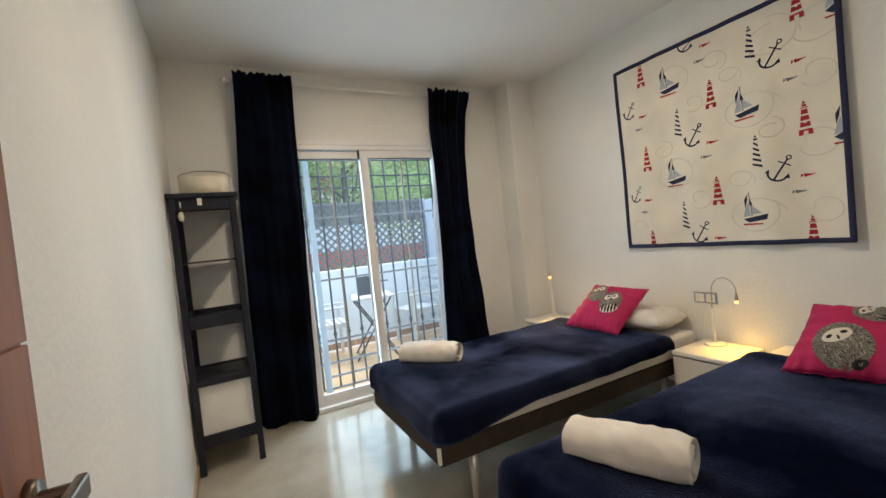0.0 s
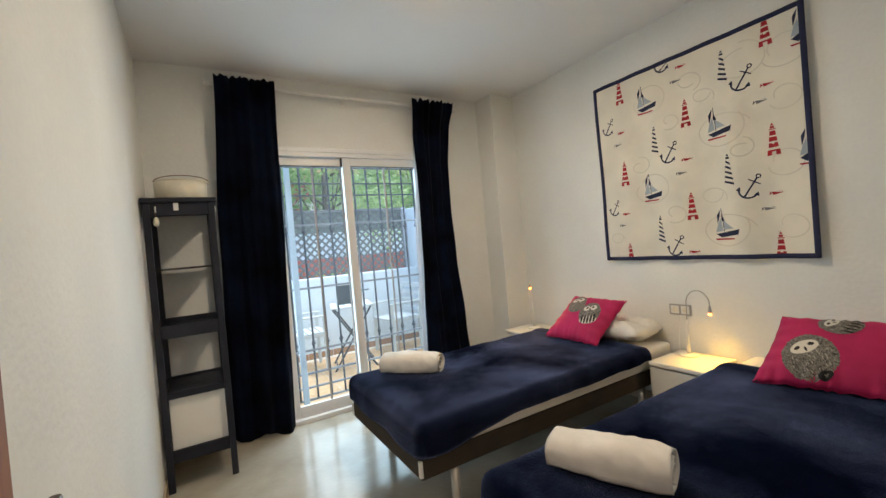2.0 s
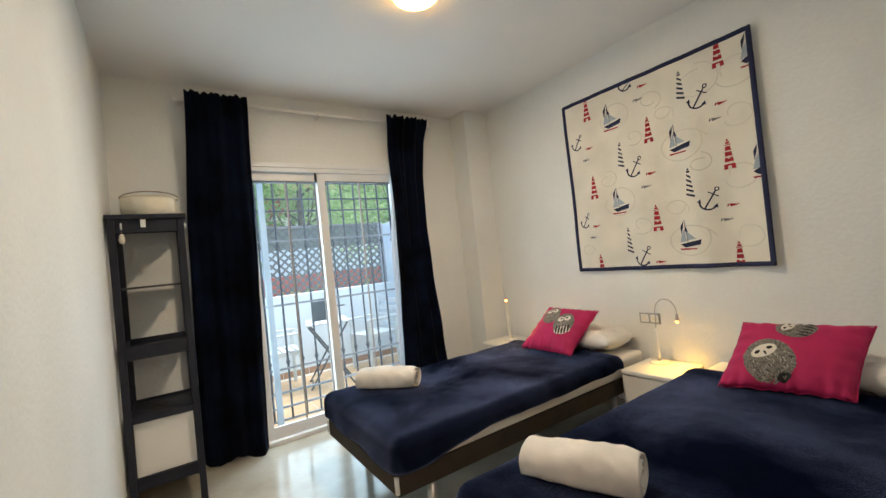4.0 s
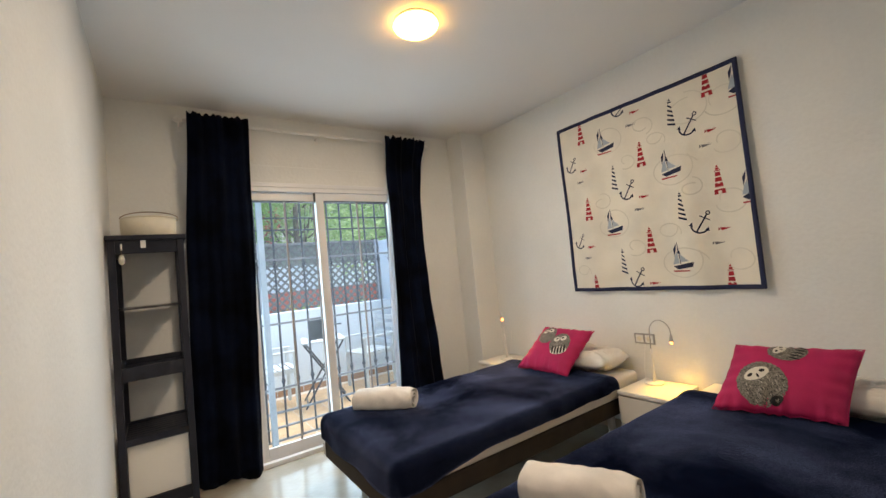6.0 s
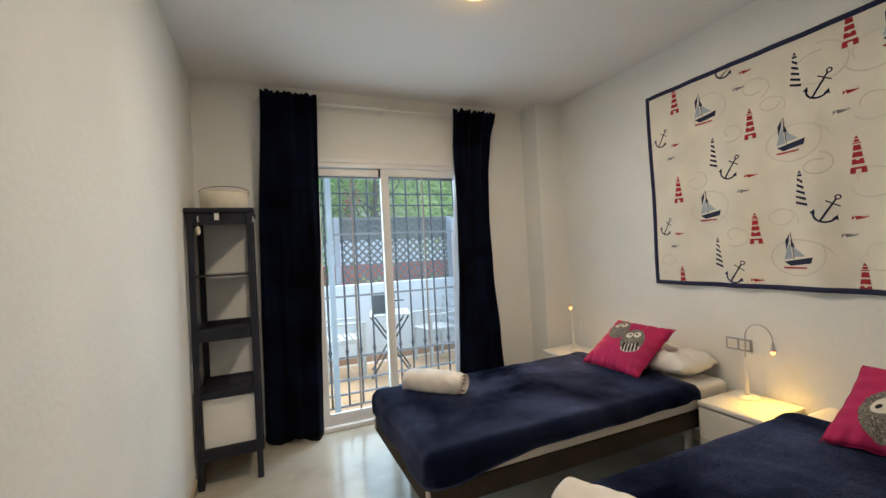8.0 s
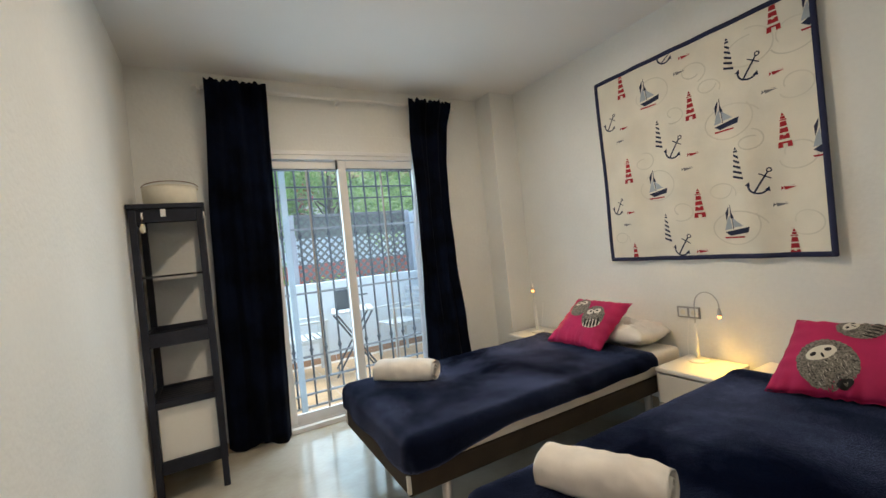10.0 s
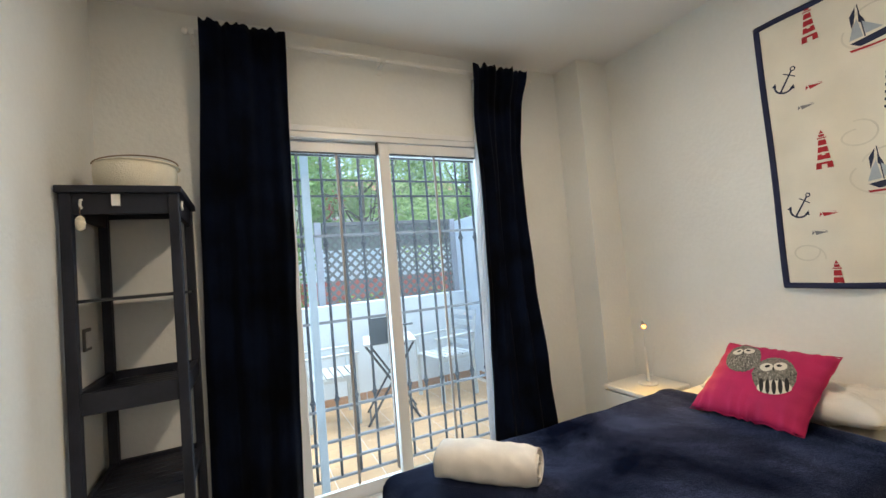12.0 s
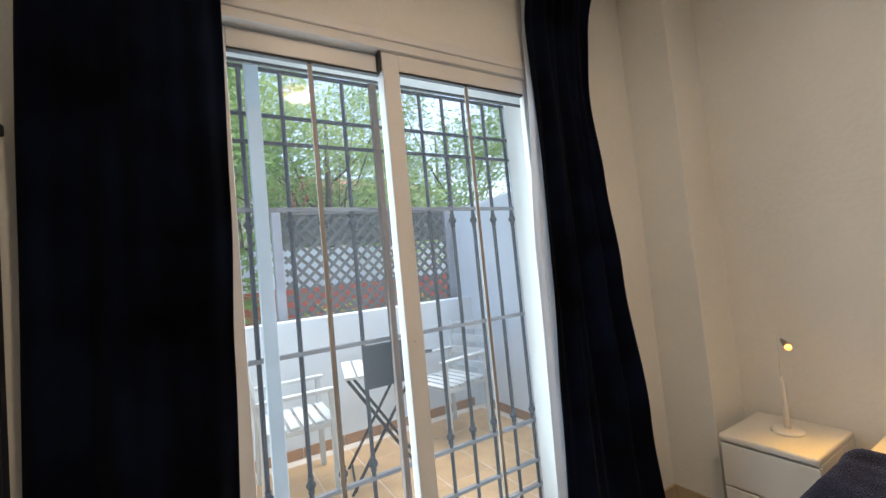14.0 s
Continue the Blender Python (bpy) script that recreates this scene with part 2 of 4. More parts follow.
def tube(bm, pts, radii, seg=10, close=True):
    """A round bar through the points; one radius or one a point."""
    pts = [Vector(p) for p in pts]
    if isinstance(radii, (int, float)):
        radii = [radii] * len(pts)
    rings, side = [], None
    for i, p in enumerate(pts):
        d = (pts[min(i + 1, len(pts) - 1)] - pts[max(i - 1, 0)]).normalized()
        if side is None:
            side = d.orthogonal().normalized()
        side = (side - d * side.dot(d)).normalized()
        up = d.cross(side)
        rings.append([bm.verts.new(p + (side * math.cos(2 * math.pi * k / seg) + up * math.sin(2 * math.pi * k / seg)) * radii[i]) for k in range(seg)])
    for a, b in zip(rings, rings[1:]):
        for k in range(seg):
            bm.faces.new((a[k], a[(k + 1) % seg], b[(k + 1) % seg], b[k]))
    if close:
        bm.faces.new(rings[0][::-1])
        bm.faces.new(rings[-1])
    return bm


def lathe(bm, profile, seg=32, centre=(0, 0, 0)):
    """A turned shape from (radius, height) pairs, closed at both ends."""
    c = Vector(centre)
    rings = [[bm.verts.new(c + Vector((r * math.cos(2 * math.pi * k / seg), r * math.sin(2 * math.pi * k / seg), z))) for k in range(seg)] for r, z in profile]
    for a, b in zip(rings, rings[1:]):
        for k in range(seg):
            bm.faces.new((a[k], a[(k + 1) % seg], b[(k + 1) % seg], b[k]))
    bm.faces.new(rings[0][::-1])
    bm.faces.new(rings[-1])
    return bm


def sheet(bm, fn, nu, nv):
    """A grid of nu by nv faces; fn gives the place for u, v in 0..1."""
    vs = [[bm.verts.new(fn(i / nu, j / nv)) for j in range(nv + 1)] for i in range(nu + 1)]
    for i in range(nu):
        for j in range(nv):
            bm.faces.new((vs[i][j], vs[i + 1][j], vs[i + 1][j + 1], vs[i][j + 1]))
    return bm


def mesh_of(name, bm, material, smooth=False):
    bmesh.ops.recalc_face_normals(bm, faces=bm.faces)
    me = bpy.data.meshes.new(name)
    bm.to_mesh(me)
    bm.free()
    me.materials.append(material)
    if smooth:
        for p in me.polygons:
            p.use_smooth = True
    return me


def part(name, bm, material, parent=None, label="", smooth=False, thick=0.0):
    ob = new(name, mesh_of(name, bm, material, smooth))
    if parent:
        ob.parent = parent
    if label:
        tagged(ob, label)
    if thick:
        md = ob.modifiers.new("thickness", "SOLIDIFY")
        md.thickness, md.offset = thick, 0
    return ob


def thing(name, label, category, m=None, group="", kind=""):
    ob = new(name)
    ob.empty_display_size = 0.05
    ob.matrix_world = m or Matrix()
    return tagged(ob, label, category, group, kind)


def plain(name, boxes, material, label, category="", bevel=0.0):
    """One piece of the setting made of boxes."""
    bm = bmesh.new()
    for b in boxes:
        box(bm, *b, bevel=bevel)
    return tagged(part(name, bm, material), label, category or name.split("_")[0], kind="structure")


B = bmesh.new
XL, XR, YB, YW, ZC = -0.06, 3.005, 0.25, 3.78, 2.69   # the room: left, right, back, window wall, ceiling
WX0, WX1, WZ = 0.70, 2.09, 2.13                       # the window's opening
YO = 4.06                                             # the outer face of the window wall

# ---- the room ----
plain("floor", [(-0.35, 3.2, -1.6, YO, -0.14, 0.0)], MARBLE, "polished cream marble floor with soft reflections", "floor")
plain("ceiling", [(-0.35, 3.2, -1.6, YO, ZC, ZC + 0.15)], CEILING, "plain white painted ceiling", "ceiling")
plain("wall_left", [(XL - 0.2, XL, YB, YO, 0, ZC)], PAINT, "white rough-painted plaster wall beside the door", "wall")
plain("wall_right", [(XR, XR + 0.2, YB, YO, 0, ZC)], PAINT, "white painted plaster wall behind the beds", "wall")
plain("wall_window", [(XL, WX0, YW, YO, 0, ZC), (WX1, XR, YW, YO, 0, ZC), (WX0, WX1, YW, YO, WZ, ZC)], PAINT, "white painted wall round the sliding window door", "wall")
plain("wall_back", [(0.85, XR + 0.2, YB - 0.12, YB, 0, ZC), (XL - 0.2, -0.02, YB - 0.12, YB, 0, ZC), (-0.02, 0.85, YB - 0.12, YB, 2.06, ZC)], PAINT, "white painted wall with the doorway", "wall")
plain("wall_hall", [(-0.35, -0.25, -1.6, YB - 0.12, 0, ZC), (1.4, 1.5, -1.6, YB - 0.12, 0, ZC), (-0.25, 1.4, -1.7, -1.6, 0, ZC)], PAINT, "plain white painted hall walls", "wall")
plain("pillar", [(2.725, XR, 3.54, YW, 0, ZC)], PAINT, "white painted structural pillar in the corner", "pillar")
plain("shutter_box", [(WX0 - 0.04, WX1 + 0.04, YW - 0.014, YW, WZ, 2.29)], PAINT, "white painted roller shutter box above the window", "shutter box", bevel=0.004)
plain("baseboard", [(XL, XL + 0.012, 1.2, 3.77, 0, 0.07), (XL + 0.012, WX0, YW - 0.012, YW, 0, 0.07), (WX1, 2.725, YW - 0.012, YW, 0, 0.07),
                    (2.713, 2.725, 3.54, YW - 0.012, 0, 0.07), (2.713, XR - 0.012, 3.528, 3.54, 0, 0.07), (XR - 0.012, XR, YB, 3.528, 0, 0.07), (0.85, XR - 0.012, YB, YB + 0.012, 0, 0.07)],
      SKIRT, "low brown marble skirting along the walls", "baseboard")


def window():
    w = thing("window_1", "white aluminium sliding glass door with two leaves, closed", "window", kind="structure")
    y0, y1 = YW - 0.012, YW + 0.085
    bm = B()
    box(bm, WX0, WX0 + 0.045, y0, y1, 0.035, WZ - 0.045, 0.003)
    box(bm, WX1 - 0.045, WX1, y0, y1, 0.035, WZ - 0.045, 0.003)
    box(bm, WX0, WX1, y0, y1, WZ - 0.045, WZ, 0.003)
    part("window_frame", bm, ALU, w)
    bm = B()
    box(bm, WX0, WX1, y0 - 0.02, y1, 0, 0.035, 0.004)
    box(bm, WX0 + 0.02, WX1 - 0.02, YW + 0.010, YW + 0.014, 0.035, 0.048)
    box(bm, WX0 + 0.02, WX1 - 0.02, YW + 0.055, YW + 0.059, 0.035, 0.048)
    part("window_track", bm, ALU, w)
    bm = B()
    box(bm, WX0 - 0.02, WX1 + 0.02, y0 - 0.010, y0 + 0.012, WZ - 0.012, WZ + 0.022, 0.004)
    part("window_head_trim", bm, ALU, w)

    def leaf(x0, x1, y, s0, s1, zt):
        f = new("sash")
        f.parent = w
        d = 0.014
        for nm, b in (("stile", (x0, x0 + s0, y - d, y + d, 0.04, zt)), ("stile", (x1 - s1, x1, y - d, y + d, 0.04, zt)),
                      ("rail", (x0 + s0, x1 - s1, y - d, y + d, zt - 0.062, zt)), ("rail", (x0 + s0, x1 - s1, y - d, y + d, 0.04, 0.115))):
            part(nm, box(B(), *b, bevel=0.003), ALU, f)
        xm = (x0 + s0 + x1 - s1) / 2
        part("muntin", box(B(), xm - 0.007, xm + 0.007, y - 0.004, y + 0.003, 0.115, zt - 0.062), MUNTIN, f)
        part("gasket", box(B(), x0 + s0, x1 - s1, y - 0.010, y + 0.010, zt - 0.070, zt - 0.062), RUBBER, f)
        me = bpy.data.meshes.new("pane")
        me.from_pydata([(x0 + s0 - 0.005, y, 0.112), (x1 - s1 + 0.005, y, 0.112), (x1 - s1 + 0.005, y, zt - 0.06), (x0 + s0 - 0.005, y, zt - 0.06)], [], [(0, 1, 2, 3)])
        me.materials.append(GLASS)
        p = new("pane", me)
        p.parent = f
        p.visible_shadow = False
        return f
    leaf(WX0 + 0.045, 1.354, YW + 0.045, 0.052, 0.056, WZ - 0.05)
    right = leaf(1.295, WX1 - 0.045, YW + 0.014, 0.066, 0.08, WZ - 0.05)
    bm = B()
    tube(bm, [(1.328, YW, 1.04), (1.328, YW - 0.008, 1.04)], 0.008, 12)
    part("lock", bm, ALU, right, "small round white lock")
    bm = B()
    box(bm, WX0 + 0.066, WX0 + 0.084, YW + 0.035, YW + 0.047, 1.0, 1.07, 0.004)
    part("latch", bm, GREY_PLASTIC, w, "dark grey plastic latch")
    shutter = part("shutter_slat", box(B(), WX0 + 0.01, WX1 - 0.01, YW + 0.115, YW + 0.130, 2.028, 2.076, 0.004), ALU, w, "lowest slat of the raised roller shutter")
    part("shutter_seal", box(B(), WX0 + 0.01, WX1 - 0.01, YW + 0.117, YW + 0.128, 2.018, 2.028), RUBBER, shutter)
    part("top_seal", box(B(), 1.285, 1.2935, YW + 0.002, YW + 0.03, WZ - 0.12, WZ - 0.046), RUBBER, w)


window()


def grille():
    g = thing("window_grille", "dark painted wrought-iron security grille outside the window", "window grille")
    y = 4.09
    for i in range(12):
        x = 0.757 + 0.1215 * i - (0.024 if i == 1 else 0)
        if abs(x - 1.364) < 0.03:
            continue
        bm = B()
        tube(bm, [(x, y, 0.06), (x, y, 2.10)], 0.0088, 8)
        bar = part("bar", bm, IRON, g, smooth=True)
        for z in (1.505, 0.535):
            bm = B()
            prof = [(0.008, -0.032), (0.013, -0.026), (0.009, -0.018), (0.016, -0.008), (0.019, 0), (0.016, 0.008), (0.009, 0.018), (0.013, 0.026), (0.008, 0.032)]
            lathe(bm, prof, 10, (x, y, z))
            part("knuckle", bm, IRON, bar, smooth=True)
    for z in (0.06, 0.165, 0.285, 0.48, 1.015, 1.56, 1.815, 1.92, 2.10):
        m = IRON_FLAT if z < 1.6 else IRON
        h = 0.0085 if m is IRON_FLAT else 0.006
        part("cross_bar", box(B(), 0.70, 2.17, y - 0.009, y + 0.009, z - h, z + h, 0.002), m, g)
    part("post", box(B(), 1.350, 1.376, y - 0.055, y - 0.022, 0.03, 2.12, 0.003), RUST, g, "brown painted post")
    part("post", box(B(), 0.868, 0.916, y - 0.06, y - 0.03, 0.0, 2.12, 0.003), PALE_POST, g, "pale blue painted post")
    part("post", box(B(), 0.715, 0.755, y - 0.02, y + 0.02, 0.0, 2.12, 0.003), POST_GREY, g, "grey painted post")
    part("post", box(B(), 2.125, 2.165, y - 0.02, y + 0.02, 0.0, 2.12, 0.003), PALE_POST, g, "grey painted post")
    plate = part("lock_plate", box(B(), 1.232, 1.444, y - 0.030, y - 0.010, 0.832, 1.004, 0.003), SLATE, g, "dark grey steel lock plate of the grille gate")
    part("lever", tube(B(), [(1.425, y - 0.030, 0.945), (1.425, y - 0.062, 0.945), (1.44, y - 0.068, 0.945), (1.515, y - 0.068, 0.943)], 0.007, 10), IRON, plate, "black lever handle", smooth=True)
    part("cylinder", tube(B(), [(1.425, y - 0.030, 0.885), (1.425, y - 0.042, 0.885)], 0.011, 12), NICKEL, plate, smooth=True)
    for z in (0.3, 1.8):
        part("bracket", box(B(), 0.68, 0.72, YO - 0.01, y, z - 0.015, z + 0.015), IRON, g)
        part("bracket", box(B(), 2.16, 2.2, YO - 0.01, y, z - 0.015, z + 0.015), IRON, g)


grille()


def door():
    d = thing("door_1", "brown wooden panel door, standing open against the wall", "door", kind="structure")
    x0, x1, y0, y1 = XL + 0.008, -0.015, 0.37, 1.172
    part("door_leaf", box(B(), x0, x1 - 0.006, y0, y1, 0.008, 2.03, 0.003), DOOR_WOOD, d)
    for a, b, c, e in ((y0, y0 + 0.11, 0.008, 2.03), (y1 - 0.11, y1, 0.008, 1.205), (y1 - 0.11, y1, 1.209, 2.03)):
        part("stile", box(B(), x1 - 0.006, x1, a, b, c, e, 0.002), DOOR_WOOD, d)
    for c, e in ((0.008, 0.2), (0.95, 1.205), (1.90, 2.03)):
        part("rail", box(B(), x1 - 0.006, x1, y0 + 0.112, y1 - 0.112, c, e, 0.002), DOOR_WOOD, d)
    for c, e in ((0.24, 0.91), (1.245, 1.86)):
        part("panel", box(B(), x1 - 0.008, x1 - 0.002, y0 + 0.15, y1 - 0.15, c, e, 0.002), DOOR_WOOD, d)
    h = new("door_handle")
    h.parent = d
    bm = B()
    tube(bm, [(x1, y1 - 0.055, 1.02), (x1 + 0.010, y1 - 0.055, 1.02)], [0.027, 0.024], 20)
    part("rosette", bm, BRONZE, h, smooth=True)
    bm = B()
    tube(bm, [(x1 + 0.01, y1 - 0.055, 1.02), (x1 + 0.05, y1 - 0.055, 1.02)], 0.010, 12)
    box(bm, x1 + 0.042, x1 + 0.056, y1 - 0.175, y1 - 0.043, 1.005, 1.035, 0.004)
    part("lever", bm, BRONZE, h)
    for z in (0.25, 1.75):
        bm = B()
        tube(bm, [(x1 - 0.01, y0 - 0.006, z - 0.05), (x1 - 0.01, y0 - 0.006, z + 0.05)], 0.007, 10)
        part("hinge", bm, BRONZE, d)


door()
fr = thing("door_frame", "brown wooden door frame round the doorway", "door frame", kind="structure")
part("jamb", box(B(), -0.02, 0.01, YB - 0.125, YB + 0.005, 0, 2.06, 0.003), DOOR_WOOD, fr)
part("jamb", box(B(), 0.82, 0.85, YB - 0.125, YB + 0.005, 0, 2.06, 0.003), DOOR_WOOD, fr)
part("head", box(B(), 0.01, 0.82, YB - 0.125, YB + 0.005, 2.03, 2.06, 0.003), DOOR_WOOD, fr)


# ---- curtains ----
def interp(v, keys):
    for (v0, a), (v1, b) in zip(keys, keys[1:]):
        if v <= v1:
            t = (v - v0) / (v1 - v0)
            t = t * t * (3 - 2 * t)
            return a + (b - a) * t
    return keys[-1][1]


def curtain(label, left, right, folds, seed, depth, swing, top=2.60, bottom=0.02):
    """left, right: (height, x) keys of the two edges, from the bottom up; swing: how far the first and second edge hang towards the room."""
    c = thing("curtain", label, "curtain", group="window curtains")
    rnd = random.Random(seed)
    ph = [rnd.uniform(0, 6.28) for _ in range(4)]

    def at(u, v):
        z = bottom + (top - bottom) * v
        if v > 0.985:
            z += 0.006 * math.sin(u * 61 + ph[0]) + 0.006 * math.sin(u * 37 + ph[1]) + 0.012 * noise.noise(Vector((u * 23, seed, 0)))
        if v < 0.01:
            z += 0.02 * math.sin(u * 11 + ph[2])
        x0, x1 = interp(z, left), interp(z, right)
        w = u + 0.03 * math.sin(u * 6.28 * 2 + ph[3]) * (1 - v)
        a = depth * (0.55 + 0.45 * (1 - v))
        if abs(v - 0.975) < 0.008:
            a *= 0.45
        y = 3.672 - 0.026 * max(0, min(1, (z - 2.3) / 0.2)) + a * math.sin(w * 6.28 * folds + ph[1]) + 0.007 * math.sin(w * 6.28 * folds * 2.3 + ph[2] + v * 2) + 0.006 * math.sin(v * 9 + u * 20)
        y = min(y - interp(z, swing[0]) * (1 - u) ** 2 - interp(z, swing[1]) * u ** 1.5, 3.756)
        return Vector((x0 + (x1 - x0) * w, y, z))
    part("drape", sheet(B(), at, 90, 60), VELVET, c, smooth=True, thick=0.006)
    return c


curtain("dark navy velvet curtain with a gathered top, drawn aside", [(0, 0.332), (0.7, 0.338), (1.5, 0.352), (2.6, 0.395)], [(0, 0.735), (0.6, 0.750), (1.1, 0.762), (1.5, 0.776), (2.0, 0.783), (2.6, 0.790)], 2.6, 3, 0.016, ([(0, -0.09), (1.5, -0.08), (2.4, 0.0), (2.7, 0.0)], [(0, 0), (2.7, 0)]))
curtain("dark navy velvet curtain pinched narrow at mid height", [(0, 1.89), (0.65, 1.918), (1.2, 1.938), (1.85, 1.95), (2.35, 1.938), (2.6, 1.932)],
        [(0, 2.262), (0.2, 2.25), (0.6, 2.226), (1.15, 2.204), (1.6, 2.214), (2.0, 2.262), (2.35, 2.294), (2.6, 2.345)], 2.7, 8, 0.026, ([(0, -0.03), (2.2, -0.02), (2.7, 0)], [(0, 0.17), (0.6, 0.145), (1.2, 0.10), (1.6, 0.065), (2.0, 0), (2.7, 0)]))
sh = thing("sheer_curtain", "narrow white sheer curtain hanging beside the dark one", "curtain")
part("drape", sheet(B(), lambda u, v: Vector((interp(v, [(0, 1.862), (0.5, 1.893), (0.8, 1.945), (1, 1.965)]) + u * interp(v, [(0, 0.14), (1, 0.08)]), 3.722 + 0.012 * math.sin(u * 19 + v * 2), 0.03 + 2.5 * v)), 18, 30), SHEER, sh, smooth=True, thick=0.002)
rod = thing("curtain_rod", "white curtain rod on wall brackets above the window", "curtain rod")
part("rod", tube(B(), [(0.34, 3.692, 2.555), (2.40, 3.692, 2.555)], 0.0125, 12), WHITE_PLASTIC, rod, smooth=True)
for x in (0.36, 1.335, 2.385):
    bm = B()
    box(bm, x - 0.010, x + 0.010, 3.692, YW, 2.533, 2.547, 0.002)
    box(bm, x - 0.014, x + 0.014, YW - 0.006, YW, 2.50, 2.575, 0.002)
    box(bm, x - 0.010, x + 0.010, 3.677, 3.689, 2.533, 2.565, 0.002)
    part("bracket", bm, WHITE_PLASTIC, rod)
for x in (0.335, 2.405):
    part("finial", lathe(B(), [(0.004, -0.018), (0.016, -0.010), (0.019, 0), (0.016, 0.010), (0.004, 0.018)], 14, (x, 3.692, 2.555)), WHITE_PLASTIC, rod, smooth=True)


# ---- corner shelf ----
def shelf_tower():
    s = thing("shelf_tower", "dark slate-painted wooden open shelf tower standing in the corner", "shelf")
    x0, x1, y0, y1, w = -0.046, 0.315, 3.30, 3.755, 0.035
    for x in (x0, x1 - w):
        for y in (y0, y1 - w):
            part("leg", box(B(), x, x + w, y, y + w, 0, 1.675, 0.003), DARK_PAINT, s)
    part("top", box(B(), x0 - 0.008, x1 + 0.012, y0 - 0.014, y1 + 0.008, 1.675, 1.702, 0.004), DARK_PAINT, s)
    def rails(z0, z1):
        part("rail", box(B(), x0 + w, x1 - w, y0 + 0.008, y0 + 0.03, z0, z1, 0.002), DARK_PAINT, s)
        part("rail", box(B(), x0 + w, x1 - w, y1 - 0.03, y1 - 0.008, max(z0, z1 - 0.035), z1, 0.002), DARK_PAINT, s)
        part("rail", box(B(), x0 + 0.008, x0 + 0.03, y0 + w, y1 - w, z0, z1, 0.002), DARK_PAINT, s)
        part("rail", box(B(), x1 - 0.03, x1 - 0.008, y0 + w, y1 - w, z0, z1, 0.002), DARK_PAINT, s)
    rails(1.60, 1.675)
    rails(0.885, 0.962)
    rails(0.535, 0.572)
    rails(0.165, 0.235)
    for z in (0.915, 0.545, 0.215):
        for k in range(8):
            a = y0 + 0.034 + k * 0.0485
            part("slat", box(B(), x0 + 0.03, x1 - 0.03, a, a + 0.042, z, z + 0.014, 0.002), DARK_PAINT, s)
    part("glass_shelf", box(B(), x0 + 0.012, x1 - 0.012, y0 + 0.012, y1 - 0.012, 1.28, 1.292, 0.001), DARK_GLASS, s, "thin dark glass shelf")
    part("label_holder", box(B(), 0.105, 0.130, y0 - 0.003, y0 + 0.008, 1.628, 1.672, 0.001), WHITE_PLASTIC, s, "small white card on the front rail")
    for x, y in ((x0 + 0.063, y0 + 0.004), (x1 + 0.004, y0 + 0.06)):
        bm = B()
        tube(bm, [(x, y + 0.006, 1.652), (x, y - 0.008, 1.648), (x, y - 0.014, 1.632), (x, y - 0.006, 1.618), (x, y + 0.002, 1.624)], 0.0045, 8)
        part("hook", bm, WHITE_PLASTIC, s, "small white hook", smooth=True)


shelf_tower()
ob = thing("storage_box", "plain white storage box in the bottom of the shelf tower", "box")
part("box_body", box(B(), -0.009, 0.278, 3.337, 3.70, 0.229, 0.528, 0.004), WHITE_MELAMINE, ob)
orn = thing("hanging_ornament", "small pale glass ornament hanging from a hook on the shelf", "ornament")
part("bead", lathe(B(), [(0.003, -0.03), (0.013, -0.022), (0.016, 0), (0.012, 0.018), (0.004, 0.026)], 14, (0.017, 3.288, 1.565)), CRYSTAL, orn, smooth=True)
part("cord", tube(B(), [(0.017, 3.288, 1.59), (0.017, 3.287, 1.621)], 0.0015, 6), WIRE, orn)
bk = thing("basket", "round cream fabric basket with a wire handle, on the shelf tower", "basket")
part("body", lathe(B(), [(0.128, 1.702), (0.138, 1.712), (0.143, 1.77), (0.143, 1.818), (0.137, 1.826), (0.131, 1.822), (0.130, 1.73), (0.02, 1.722)], 40, (0.148, 3.50, 0)), CREAM, bk, smooth=True)
part("rim", tube(B(), [(0.155 + 0.146 * math.cos(a), 3.50 + 0.146 * math.sin(a), 1.822) for a in [k * math.pi / 16 for k in range(33)]], 0.0035, 8), CREAM, bk, smooth=True)
part("handle", tube(B(), [(0.155 - 0.146 * math.cos(a), 3.46, 1.822 + 0.042 * math.sin(a)) for a in [k * math.pi / 20 for k in range(21)]], 0.0028, 8), WIRE, bk, "thin brown wire handle", smooth=True)


